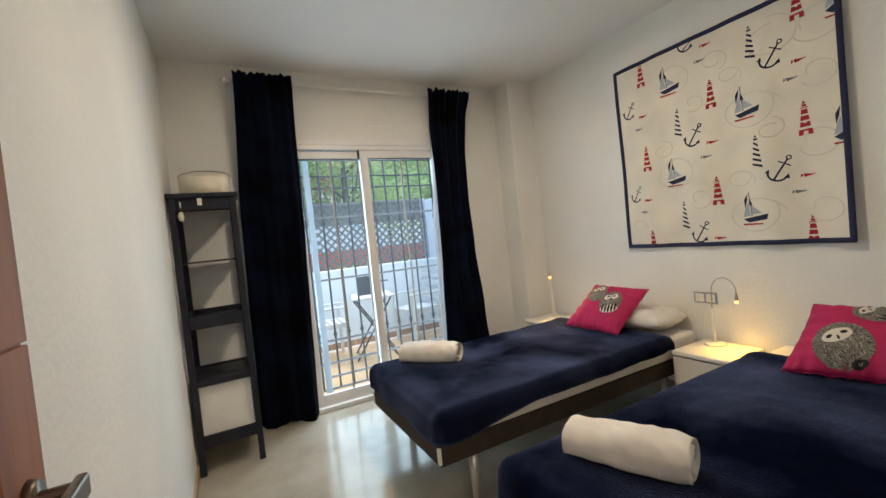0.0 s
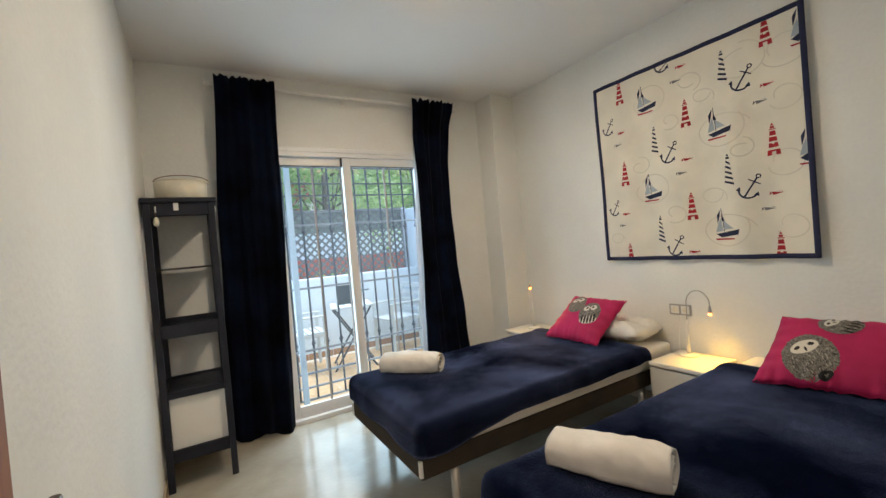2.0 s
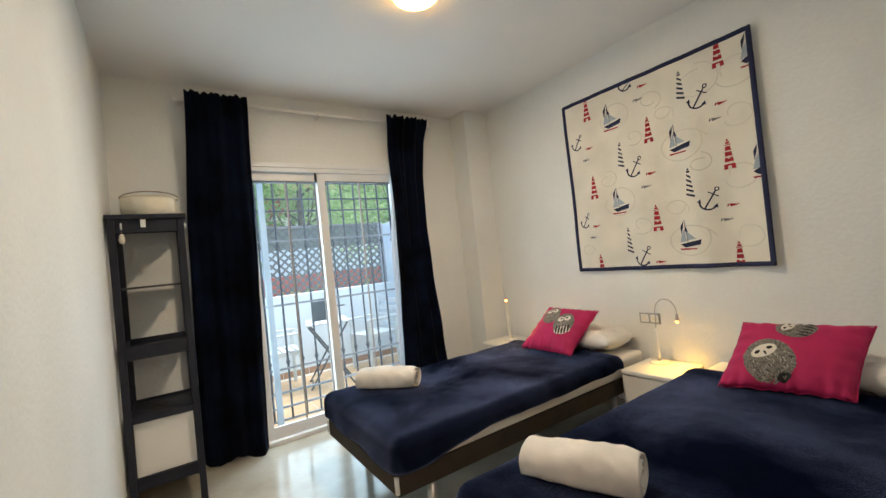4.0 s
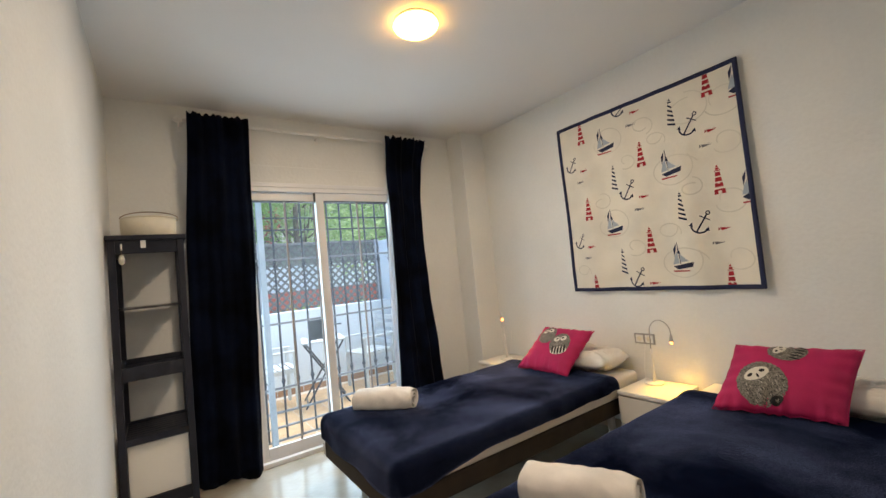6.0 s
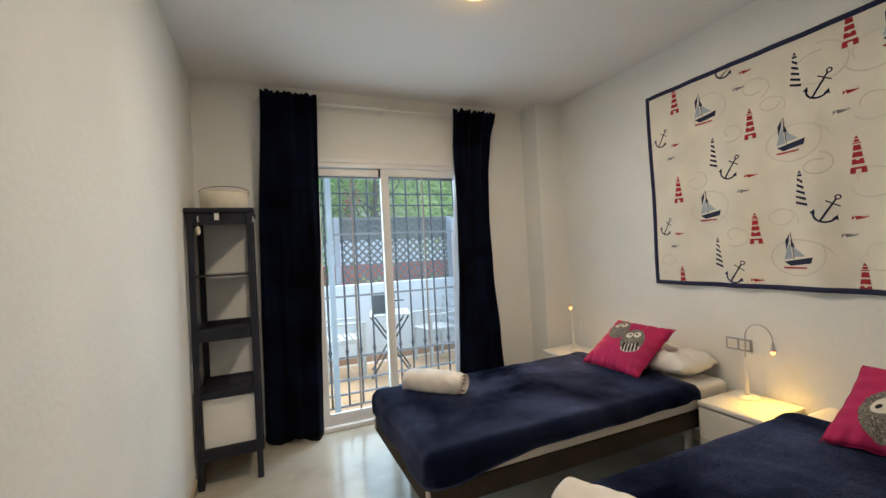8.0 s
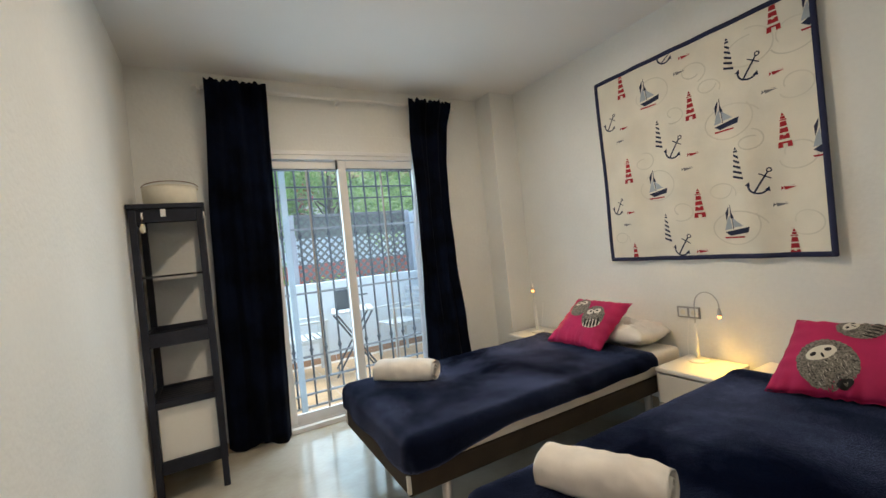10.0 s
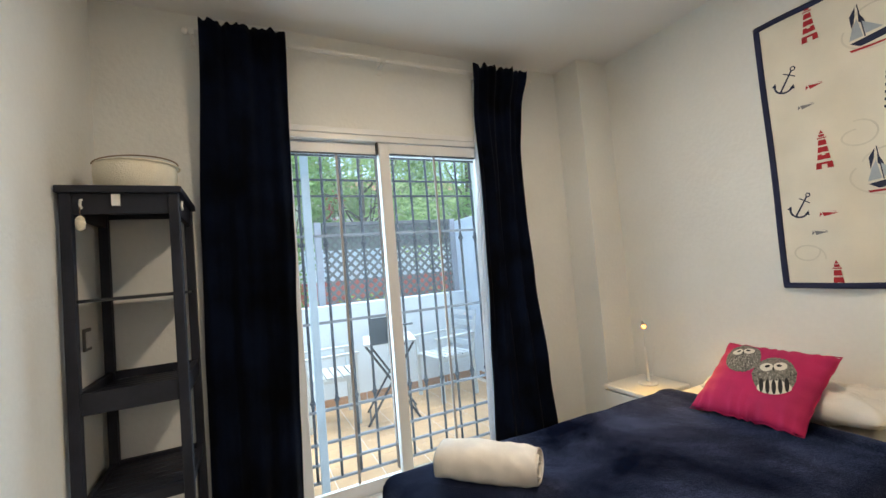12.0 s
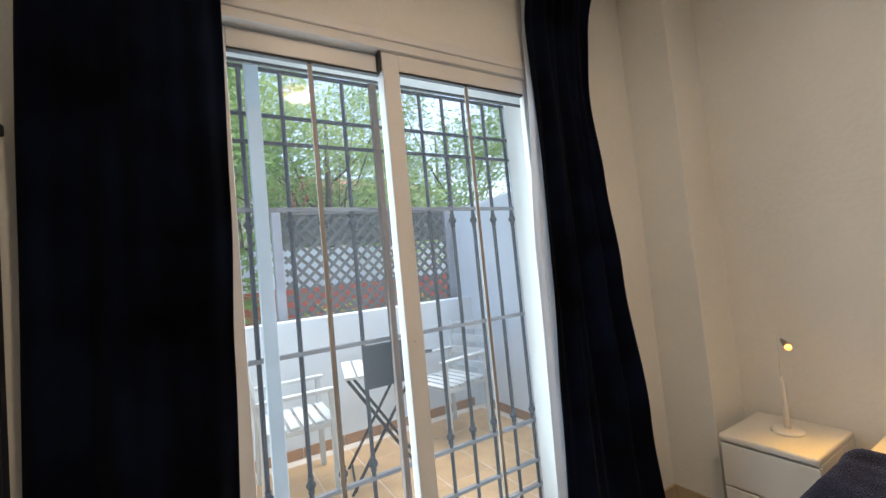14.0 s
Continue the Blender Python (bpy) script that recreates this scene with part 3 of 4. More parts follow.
# ---- beds ----
def bed(name_y0, y1, seed, cover):
    y0 = name_y0
    b = thing("bed", cover, "bed", group="twin beds")
    x0, x1 = 0.965, 2.93
    part("base", box(B(), x0 + 0.01, x1, y0 + 0.035, y1 - 0.035, 0.245, 0.345, 0.012), BASE_CLOTH, b, "dark brown upholstered bed base", smooth=False)
    for x in (x0 + 0.22, x1 - 0.25):
        for y in (y0 + 0.10, y1 - 0.10):
            part("leg", lathe(B(), [(0.020, 0), (0.021, 0.01), (0.026, 0.245)], 16, (x, y, 0)), STEEL, b, "round metal leg", smooth=True)
    for y in (y0 + 0.035, y1 - 0.045):
        part("corner_plate", box(B(), x0 + 0.004, x0 + 0.02, y - 0.004, y + 0.014, 0.262, 0.338, 0.002), WHITE_PLASTIC, b, "small pale corner fitting")
    part("mattress", box(B(), x0 + 0.012, x1 + 0.03, y0 + 0.03, y1 - 0.03, 0.346, 0.484, 0.028, 4), SHEET, b, "white sheet-covered mattress", smooth=True)
    rnd = random.Random(seed)
    off = Vector((rnd.uniform(0, 50), rnd.uniform(0, 50), 0))
    r, xe = 0.05, 2.66

    def at(u, v):
        L = 0.168
        xi0, yi0, yi1 = x0 + r, y0 + r, y1 - r
        U = xi0 - L + u * (xe - xi0 + L)
        V = yi0 - L + v * (yi1 - yi0 + 2 * L)
        hang = 1 - (0.31 * max(0, min(1, (U - 1.10) / 0.4)) + 0.06 * max(0, min(1, (U - 1.6)))) * (V < yi0) + 0.06 * noise.noise(Vector((U * 3, V * 3, seed)))
        ox, oy = max(0.0, xi0 - U), (yi0 - V if V < yi0 else (V - yi1 if V > yi1 else 0.0))
        d = max(ox, oy)
        cx, cy = max(U, xi0), min(max(V, yi0), yi1)
        p = Vector((cx, cy, 0.502))
        if d > 0:
            n = Vector((-ox, -oy if V < yi0 else oy, 0)).normalized()
            d *= hang
            lim = r * math.pi / 2
            if d < lim:
                p += n * r * math.sin(d / r)
                p.z -= r * (1 - math.cos(d / r))
            else:
                p += n * (r + 0.008 * math.sin(U * 17 + V * 13 + seed) * (d - lim) / 0.08)
                p.z -= r + d - lim
        q = Vector((p.x * 4.5, p.y * 4.5, p.z * 4)) + off
        p.z += 0.006 * noise.noise(q) + 0.003 * noise.noise(q * 3.1)
        if U > xe - 0.12:
            p.z += 0.010 * math.sin((U - xe + 0.12) / 0.12 * math.pi)
        return p
    bl = thing("blanket", "navy blue fleece blanket spread over the bed", "blanket", group="bed blankets")
    part("cover", sheet(B(), at, 100, 70), FLEECE, bl, smooth=True, thick=0.014)


bed(2.06, 3.06, 2, "single bed with a brown base and white mattress beside the window")
bed(0.64, 1.63, 9, "single bed with a brown base and white mattress nearer the door")


def towel(c, ang, length, r, label, z):
    t = thing("rolled_towel", label, "towel", pose(c[0], c[1], z, 0, 0, ang), group="rolled towels")

    def at(u, v):
        a = v * 2 * math.pi * 2.6
        rr = r * (0.28 + 0.72 * min(1, v * 1.25)) if v < 0.8 else r
        k = 1 + 0.08 * noise.noise(Vector((u * 3, a * 0.8, c[0]))) + 0.035 * noise.noise(Vector((u * 9, a * 2, c[1]))) - 0.05 * (abs(2 * u - 1) ** 8) + 0.035 * (1 - 3 * abs(noise.noise(Vector((u * 4.5 + math.cos(a), math.sin(a) * 1.3, c[0] * 5)))))
        ca, sa = math.cos(a), math.sin(a)
        ca, sa = math.copysign(abs(ca) ** 0.8, ca), math.copysign(abs(sa) ** 0.8, sa)
        sag = 0.10 * r * math.sin(u * 5 + c[1]) * (sa > 0) * sa
        return Vector(((u - 0.5) * length * (1 + 0.015 * math.sin(a * 1.7) + 0.02 * noise.noise(Vector((a, c[0], 2)))), rr * k * ca * 1.16, r * 0.93 + rr * k * sa * 0.93 - sag))
    part("roll", sheet(B(), at, 44, 150), TOWEL, t, smooth=True, thick=0.005)
    part("fold", sheet(B(), lambda u, v: Vector(((u - 0.5) * length * 0.97, r * (1.22 + 0.05 * noise.noise(Vector((u * 5, v * 3, c[0])))) * math.cos(-0.9 + v * 1.5) ** 0.85, r * 0.93 + r * 0.97 * math.sin(-0.9 + v * 1.5))), 16, 10), TOWEL, t, smooth=True, thick=0.006)
    return t


towel((1.305, 2.79), -47, 0.375, 0.066, "white rolled bath towel lying across the bed by the window", 0.505)
towel((1.285, 1.33), -67, 0.37, 0.064, "white rolled bath towel lying across the bed near the door", 0.505)


def pillow(m, w, h, t, label, material=SHEET):
    p = thing("pillow", label, "pillow", m, group="bed pillows")

    def shape(sign):
        def at(u, v):
            a, b = 2 * u - 1, 2 * v - 1
            k = max(0, (1 - a ** 4)) ** 0.5 * max(0, (1 - b ** 4)) ** 0.5
            q = Vector((a * 2.3, b * 2.3, 0.7 + sign * 0.6))
            return Vector((a * w / 2 * (1 - 0.05 * b * b), b * h / 2 * (1 - 0.05 * a * a), sign * t / 2 * k * (1 + 0.32 * noise.noise(q)) + k * (0.022 * noise.noise(q * 2.6) + 0.013 * (1 - 2 * abs(noise.noise(q * 4.1))) + 0.006 * noise.noise(q * 9)) + 0.012 * noise.noise(Vector((a * 2, b * 2, 5)))))
        return at
    bm = B()
    sheet(bm, shape(1), 54, 38)
    sheet(bm, shape(-1), 54, 38)
    bmesh.ops.remove_doubles(bm, verts=bm.verts, dist=0.004)
    part("pillowcase", bm, material, p, smooth=True)
    return p


pillow(pose(2.82, 2.50, 0.565, 0, 0, 90), 0.72, 0.36, 0.13, "white cotton pillow at the head of the bed by the window")
pillow(pose(2.83, 1.04, 0.556, 0, 0, 90), 0.74, 0.34, 0.125, "white cotton pillow behind the cushion on the near bed")


def cushion(tl, tr, bl, br, owls, label):
    """A square cushion between four corners, with owl prints at (a, b, size, lean)."""
    tl, tr, bl, br = map(Vector, (tl, tr, bl, br))
    mid = (tl + tr + bl + br) / 4
    ux = ((tr - tl) + (br - bl)).normalized()
    vy = ((tl - bl) + (tr - br)).normalized()
    lean_x = ((tl - bl) + (tr - br)).dot(ux) / 4
    vy = (vy - ux * vy.dot(ux)).normalized()
    nz = ux.cross(vy)
    w, h = ((tr - tl).length + (br - bl).length) / 2, ((tl - bl).length + (tr - br).length) / 2
    m = Matrix((ux, vy, nz)).transposed().to_4x4()
    m.translation = mid
    c = thing("cushion", label, "cushion", m, group="owl cushions")
    T = 0.062

    def surf(a, b, sign=1, lift=0.0):
        k = max(0, (1 - abs(a) ** 3.2)) ** 0.55 * max(0, (1 - abs(b) ** 3.2)) ** 0.55
        wr = (0.005 if b > 0 else 0.011) * math.sin(a * 27 + 2.1 * math.sin(a * 7) + b * 4) * (abs(b) ** 3) + 0.004 * math.sin(b * 17) * (abs(a) ** 3)
        return Vector((lean_x * b + a * w / 2 * (1 - 0.06 * b * b * (1 - a * a)) * (1 - 0.05 * (1 - b * b)), b * h / 2 * (1 - 0.05 * (1 - a * a)), sign * T * k + wr + lift))
    bm = B()
    sheet(bm, lambda u, v: surf(2 * u - 1, 2 * v - 1), 40, 40)
    sheet(bm, lambda u, v: surf(2 * u - 1, 2 * v - 1, -1), 40, 40)
    bmesh.ops.remove_doubles(bm, verts=bm.verts, dist=0.003)
    part("cover", bm, MAGENTA, c, smooth=True)
    bm = B()
    edge = [surf(math.cos(t) / max(abs(math.cos(t)), abs(math.sin(t))), math.sin(t) / max(abs(math.cos(t)), abs(math.sin(t)))) for t in [k * math.pi / 40 for k in range(81)]]
    tube(bm, edge, 0.0026, 6)
    part("piping", bm, MAGENTA, c, "narrow magenta edge piping", smooth=True)

    def print_shape(name, a0, b0, ra, rb, lean, material, lift, parent, ragged=0.0, label=""):
        bm = B()

        def at(u, v):
            t = v * 2 * math.pi
            k = u * (1 + ragged * noise.noise(Vector((4 * math.cos(t), 4 * math.sin(t), a0 * 7))) + 0.5 * ragged * math.sin(t * 31))
            dx, dy = k * ra * math.cos(t), k * rb * math.sin(t) * (1 if math.sin(t) < 0 else 1 - 0.12 * ragged)
            A = a0 + dx * math.cos(lean) - dy * math.sin(lean) * h / w
            Bv = b0 + dx * math.sin(lean) * w / h + dy * math.cos(lean)
            return surf(max(-0.97, min(0.97, A)), max(-0.97, min(0.97, Bv)), 1, lift)
        sheet(bm, at, 7, 64 if ragged else 20)
        bmesh.ops.remove_doubles(bm, verts=bm.verts, dist=0.0003)
        return part(name, bm, material, parent, label, smooth=True)
    rnd = random.Random(len(label))
    for a, b, s, lean, tail in owls:
        sx, sy = s * h / w, s
        o = print_shape("owl_print", a, b, sx * 0.86, sy * 1.16, lean, OWL_GREY, 0.0015, c, 0.05, "grey speckled owl print")

        def on(p, q):
            return a + p * sx * math.cos(lean) - q * sy * math.sin(lean) * h / w, b + p * sx * math.sin(lean) * w / h + q * sy * math.cos(lean)
        for _ in range(70):
            p, q = rnd.uniform(-0.75, 0.75), rnd.uniform(-0.95, 0.15)
            if p * p / 0.62 + q * q / 1.1 < 0.9:
                print_shape("feather", *on(p, q), sx * 0.014, sy * rnd.uniform(0.05, 0.10), lean + rnd.uniform(-0.25, 0.25), rnd.choice((INK_BLACK, OWL_PALE, OWL_PALE)), 0.0022, o)
        if tail == "dark" or tail == "barred":
            print_shape("face", *on(0, 0.50), sx * 0.46, sy * 0.33, lean, OWL_FACE, 0.0028, o, 0.05)
        else:
            for k in (-1, 1):
                print_shape("face", *on(0.27 * k, 0.50), sx * 0.27, sy * 0.27, lean - 0.35 * k, OWL_FACE, 0.0028 + 0.0002 * k, o, 0.04)
        for k in (-1, 1):
            print_shape("eye", *on(0.23 * k, 0.54), sx * 0.11, sy * 0.085, lean - 0.5 * k, INK_BLACK, 0.0038, o)
        print_shape("beak", *on(0, 0.36), sx * 0.04, sy * 0.13, lean, INK_BLACK, 0.0038, o)
        if tail == "striped":
            print_shape("tail", *on(0, -0.78), sx * 0.66, sy * 0.40, lean, OWL_FACE, 0.0030, o, 0.05)
            for k in range(-2, 3):
                print_shape("tail_stripe", *on(0.24 * k, -0.76 + 0.03 * k * k), sx * 0.085, sy * 0.42, lean, INK_BLACK, 0.0038, o)
        elif tail == "dark":
            print_shape("tail", *on(0.12, -1.06), sx * 0.24, sy * 0.20, lean, INK_BLACK, 0.0030, o, 0.12)
        elif tail == "barred":
            for k in range(-2, 3):
                print_shape("tail_stripe", *on(0.26 * k, -0.66), sx * 0.06, sy * 0.36, lean, INK_BLACK, 0.0034, o)
    return c


cushion((2.776, 2.741, 0.786), (2.815, 2.314, 0.766), (2.430, 2.762, 0.525), (2.480, 2.33, 0.515), [(-0.45, 0.44, 0.40, 0.35, ""), (0.27, 0.08, 0.44, 0.35, "striped")],
        "magenta cushion with two grey owls leaning on the pillow")
cushion((2.654, 1.326, 0.775), (2.831, 0.902, 0.775), (2.448, 1.405, 0.525), (2.482, 0.895, 0.525), [(-0.30, -0.30, 0.58, 0.62, "dark"), (-0.07, 0.73, 0.38, 1.30, "barred")],
        "magenta cushion with grey owls lying on the near bed")


# ---- nightstands and lamps ----
def nightstand(x0, x1, y0, y1, H, label):
    n = thing("nightstand", label, "nightstand", group="white nightstands")
    part("top", box(B(), x0 - 0.004, x1, y0, y1, H - 0.030, H, 0.010, 3), WHITE_MELAMINE, n)
    for a in (y0, y1 - 0.014):
        part("side_panel", box(B(), x0 + 0.018, x1, a, a + 0.014, 0, H - 0.030, 0.001), WHITE_MELAMINE, n)
    part("back_panel", box(B(), x1 - 0.006, x1, y0 + 0.014, y1 - 0.014, 0.02, H - 0.030), WHITE_MELAMINE, n)
    part("plinth", box(B(), x0 + 0.03, x0 + 0.045, y0 + 0.014, y1 - 0.014, 0, 0.06), WHITE_MELAMINE, n)
    for z0, z1 in ((0.055, H * 0.49), (H * 0.49 + 0.008, H - 0.038)):
        dr = part("drawer", box(B(), x0 + 0.004, x0 + 0.022, y0 + 0.002, y1 - 0.002, z0, z1, 0.003), WHITE_MELAMINE, n)
        part("drawer_box", box(B(), x0 + 0.023, x1 - 0.03, y0 + 0.02, y1 - 0.02, z0 + 0.01, z1 - 0.03), WHITE_MELAMINE, dr)
    return n


nightstand(2.625, 2.99, 1.705, 2.055, 0.432, "white two-drawer nightstand between the two beds")
nightstand(2.612, 2.99, 3.130, 3.475, 0.446, "white two-drawer nightstand beside the pillar")


def desk_lamp(x, y, foot, bend, reach, label, aim, rise=0.345, arch=0.085, turn=(0, 0, -1), beam=105, size=1.0, tubing=NICKEL):
    """bend: degrees round the upright towards which the neck arches; turn: the way the head points."""
    m = pose(x, y, foot, 0, 0, bend)
    d = thing("gooseneck_lamp", label, "lamp", m, group="gooseneck lamps")
    part("base", lathe(B(), [(0.058, 0), (0.060, 0.004), (0.058, 0.011), (0.045, 0.015), (0.012, 0.018)], 36), WHITE_PLASTIC, d, smooth=True)
    part("stem", lathe(B(), [(0.012, 0.016), (0.0095, 0.06), (0.006, 0.20), (0.0045, 0.235)], 18), WHITE_PLASTIC, d, smooth=True)
    way = (m.to_3x3().inverted() @ Vector(turn)).normalized()
    pts = [Vector((0, 0, 0.23)), Vector((0.004, 0, rise - 0.045))]
    for k in range(13):
        a = math.pi - k * math.pi * 0.95 / 12
        pts.append(Vector((reach / 2 + reach / 2 * math.cos(a) + 0.004, 0, rise + arch * math.sin(a))))
    pts.append(pts[-1] + (way + Vector((0, 0, -1))) * 0.006)
    pts.append(pts[-1] + way * 0.010)
    end = pts[-1]
    part("neck", tube(B(), pts, 0.0030, 10), tubing, d, smooth=True)
    head = part("head", tube(B(), [end - way * 0.004, end + way * 0.008, end + way * 0.036, end + way * 0.042], [0.005, 0.008, 0.015 * size, 0.0155 * size], 18), NICKEL, d, smooth=True)
    e = end + way * 0.0435
    part("bulb", tube(B(), [e - way * 0.001, e + way * 0.006, e + way * 0.012, e + way * 0.015], [0.0135 * size, 0.0130 * size, 0.009 * size, 0.003], 14), LED, head, "small glowing warm bulb", smooth=True)
    part("cord", tube(B(), [(-0.05, 0.01, 0.006), (-0.075, 0.02, 0.02), (-0.078, 0.03, 0.10), (-0.075, 0.045, 0.19), (-0.07, 0.055, 0.25)], 0.002, 6), WHITE_PLASTIC, d, smooth=True)
    lamp("bedside_light", "SPOT", aim, look(m @ (e + way * 0.018), m @ (e + way * 0.3)), (1.0, 0.56, 0.07), radius=0.012, spot=beam)
    return d


desk_lamp(2.885, 1.935, 0.432, -92, 0.145, "small white gooseneck lamp, switched on, on the nightstand between the beds", 2.8, turn=(-0.22, -0.10, -1), size=0.8)
desk_lamp(2.812, 3.290, 0.446, 215, 0.040, "small white gooseneck lamp, switched on, on the corner nightstand", 2.6, rise=0.415, arch=0.022, turn=(-0.58, -0.66, -0.52), beam=172, size=0.95, tubing=WHITE_PLASTIC)


# ---- wall fittings ----
sk = thing("wall_socket", "double wall socket with grey frame and white inserts", "socket")
part("plate", box(B(), XR - 0.009, XR, 1.962, 2.110, 0.668, 0.742, 0.003), NICKEL, sk)
for a in (1.974, 2.043):
    ins = part("insert", box(B(), XR - 0.011, XR - 0.007, a, a + 0.055, 0.678, 0.732, 0.002), WHITE_PLASTIC, sk)
    bm = B()
    tube(bm, [(XR - 0.0112, a + 0.0275, 0.705), (XR - 0.0118, a + 0.0275, 0.705)], 0.017, 20)
    part("socket_face", bm, CREAM, ins)
sw = thing("light_switch", "white wall switch with a dark frame behind the shelf", "switch")
part("plate", box(B(), XL, XL + 0.009, 3.52, 3.60, 1.085, 1.175, 0.003), GREY_PLASTIC, sw)
part("rocker", box(B(), XL + 0.008, XL + 0.013, 3.532, 3.588, 1.098, 1.162, 0.002), WHITE_PLASTIC, sw)

cl = thing("ceiling_light", "round opal glass ceiling light, switched on", "ceiling light")
part("base", lathe(B(), [(0.115, ZC - 0.014), (0.12, ZC - 0.010), (0.12, ZC)], 36, (LX, LY, 0)), WHITE_PLASTIC, cl, smooth=True)
part("shade", lathe(B(), [(0.02, ZC - 0.062), (0.06, ZC - 0.059), (0.095, ZC - 0.050), (0.117, ZC - 0.035), (0.124, ZC - 0.022), (0.118, ZC - 0.012)], 48, (LX, LY, 0)), SHADE, cl, "glowing opal glass bowl", smooth=True)


# ---- printed wall hanging ----
def hanging():
    t = thing("wall_hanging", "cream cotton wall hanging with a nautical print and navy binding", "wall hanging")
    Y0, Y1, Z0, Z1, X = 1.265, 2.568, 1.055, 2.392, XR - 0.016   # printed cloth

    def wave(y, z):
        return X - 0.012 - 0.03 * max(0, 1.5 - y) * max(0, 1.9 - z) + 0.013 * math.sin(y * 17 + z * 1.7 + math.sin(z * 2.3)) * min(1, max(0, 2.40 - z) * 1.1) + 0.005 * (1 - 2 * abs(noise.noise(Vector((y * 3.2 + z * 0.9, z * 1.1 - y, 3))))) + 0.004 * math.sin(z * 6 + y * 4) + 0.003 * math.sin(y * 27 + math.sin(z * 3) * 2)
    part("cloth", sheet(B(), lambda u, v: Vector((wave(Y0 + u * (Y1 - Y0), Z0 + v * (Z1 - Z0)), Y0 + u * (Y1 - Y0), Z0 + v * (Z1 - Z0))), 60, 60), CANVAS, t, smooth=True, thick=0.003)
    w = 0.023
    def strip(y0, y1, z0, z1):
        part("binding", sheet(B(), lambda u, v: Vector((wave(y0 + u * (y1 - y0), z0 + v * (z1 - z0)) - 0.003, y0 + u * (y1 - y0), z0 + v * (z1 - z0))), 40 if y1 - y0 > 0.5 else 2, 40 if z1 - z0 > 0.5 else 2), BIND, t, "navy cloth binding", smooth=True, thick=0.004)
    strip(Y0, Y1, Z0 - 0.004, Z0 + w)
    strip(Y0, Y1, Z1 - w, Z1 + 0.004)
    strip(Y0 - 0.004, Y0 + w, Z0, Z1)
    strip(Y1 - w, Y1 + 0.004, Z0, Z1)
    yc0, yc1, zc0, zc1 = Y0 + w - 0.004, Y1 - w + 0.004, Z0 + w - 0.004, Z1 - w + 0.004

    def motif(name, y, z, shapes):
        """shapes: (material, outlines), each outline a few corners round the motif's middle; y grows towards the window."""
        made = None
        for material, outlines, lift in shapes:
            bm = B()
            for o in outlines:
                pts = [(min(max(y + a, yc0), yc1), min(max(z + b, zc0), zc1)) for a, b in o]
                area = sum(p[0] * q[1] - q[0] * p[1] for p, q in zip(pts, pts[1:] + pts[:1]))
                if abs(area) < 1e-5:
                    continue
                bm.faces.new([bm.verts.new((0, a, b)) for a, b in pts])
            if bm.faces:
                bmesh.ops.triangulate(bm, faces=bm.faces)
                bmesh.ops.subdivide_edges(bm, edges=bm.edges, cuts=2, use_grid_fill=True)
                for v in bm.verts:
                    v.co.x = wave(v.co.y, v.co.z) - 0.0036 - lift
                ob = part(name if made is None else name + "_detail", bm, material, made or t)
                made = made or ob
            else:
                bm.free()

    def quad(y0, z0, y1, z1, w0, w1):
        d = Vector((y1 - y0, z1 - z0)).normalized()
        n = Vector((-d.y, d.x))
        return [(y0 + n.x * w0, z0 + n.y * w0), (y0 - n.x * w0, z0 - n.y * w0), (y1 - n.x * w1, z1 - n.y * w1), (y1 + n.x * w1, z1 + n.y * w1)]

    def red_tower(y, z):
        o = [[(-0.008, 0.082), (0.008, 0.082), (0, 0.098)], [(-0.010, 0.066), (0.010, 0.066), (0.010, 0.078), (-0.010, 0.078)], [(-0.017, 0.058), (0.017, 0.058), (0.017, 0.063), (-0.017, 0.063)]]
        for k in range(3):
            a, b = 0.052 - k * 0.033, 0.052 - k * 0.033 - 0.025
            o.append([(-0.013 - k * 0.004, a), (0.013 + k * 0.004, a), (0.016 + k * 0.004, b), (-0.016 - k * 0.004, b)])
        o += [[(-0.028, -0.052), (0.028, -0.052), (0.031, -0.062), (-0.031, -0.062)], [(-0.030, -0.062), (-0.010, -0.062), (-0.010, -0.082), (-0.032, -0.082)], [(0.010, -0.062), (0.030, -0.062), (0.032, -0.082), (0.010, -0.082)]]
        motif("lighthouse_print", y, z, [(INK_RED, o, 0.0), (CANVAS, [[(-0.006, -0.02), (0.006, -0.02), (0.006, -0.005), (-0.006, -0.005)]], 0.0004)])

    def navy_tower(y, z):
        o = [[(-0.008, 0.080), (0.008, 0.080), (0, 0.095)], [(-0.010, 0.064), (0.010, 0.064), (0.010, 0.075), (-0.010, 0.075)]]
        for k in range(5):
            c = 0.045 - k * 0.030
            s = 0.012 + k * 0.0035
            o.append([(s, c + 0.012), (s + 0.001, c), (-s, c - 0.020), (-s, c - 0.006)])
        motif("striped_lighthouse_print", y, z, [(INK_NAVY, o, 0.0)])

    def boat(y, z):
        hull = [(0.062, -0.052), (-0.078, -0.030), (-0.070, -0.062), (0.030, -0.075)]
        motif("sailboat_print", y, z, [(INK_NAVY, [hull, [(0.030, 0.098), (0.052, 0.062), (0.050, 0.010), (0.036, 0.055)], [(0.024, 0.070), (0.026, 0.030), (0.004, 0.012), (0.010, 0.040)], quad(0.024, 0.105, 0.012, -0.04, 0.002, 0.002)], 0.0),
                                       (INK_BLUE, [[(0.046, 0.015), (0.062, -0.040), (0.018, -0.035), (0.030, 0.045)], [(0.016, 0.03), (0.010, -0.028), (-0.045, -0.024)]], 0.0003),
                                       (INK_RED, [[(0.066, -0.080), (-0.050, -0.082), (-0.046, -0.090), (0.060, -0.090)]], 0.0004)])

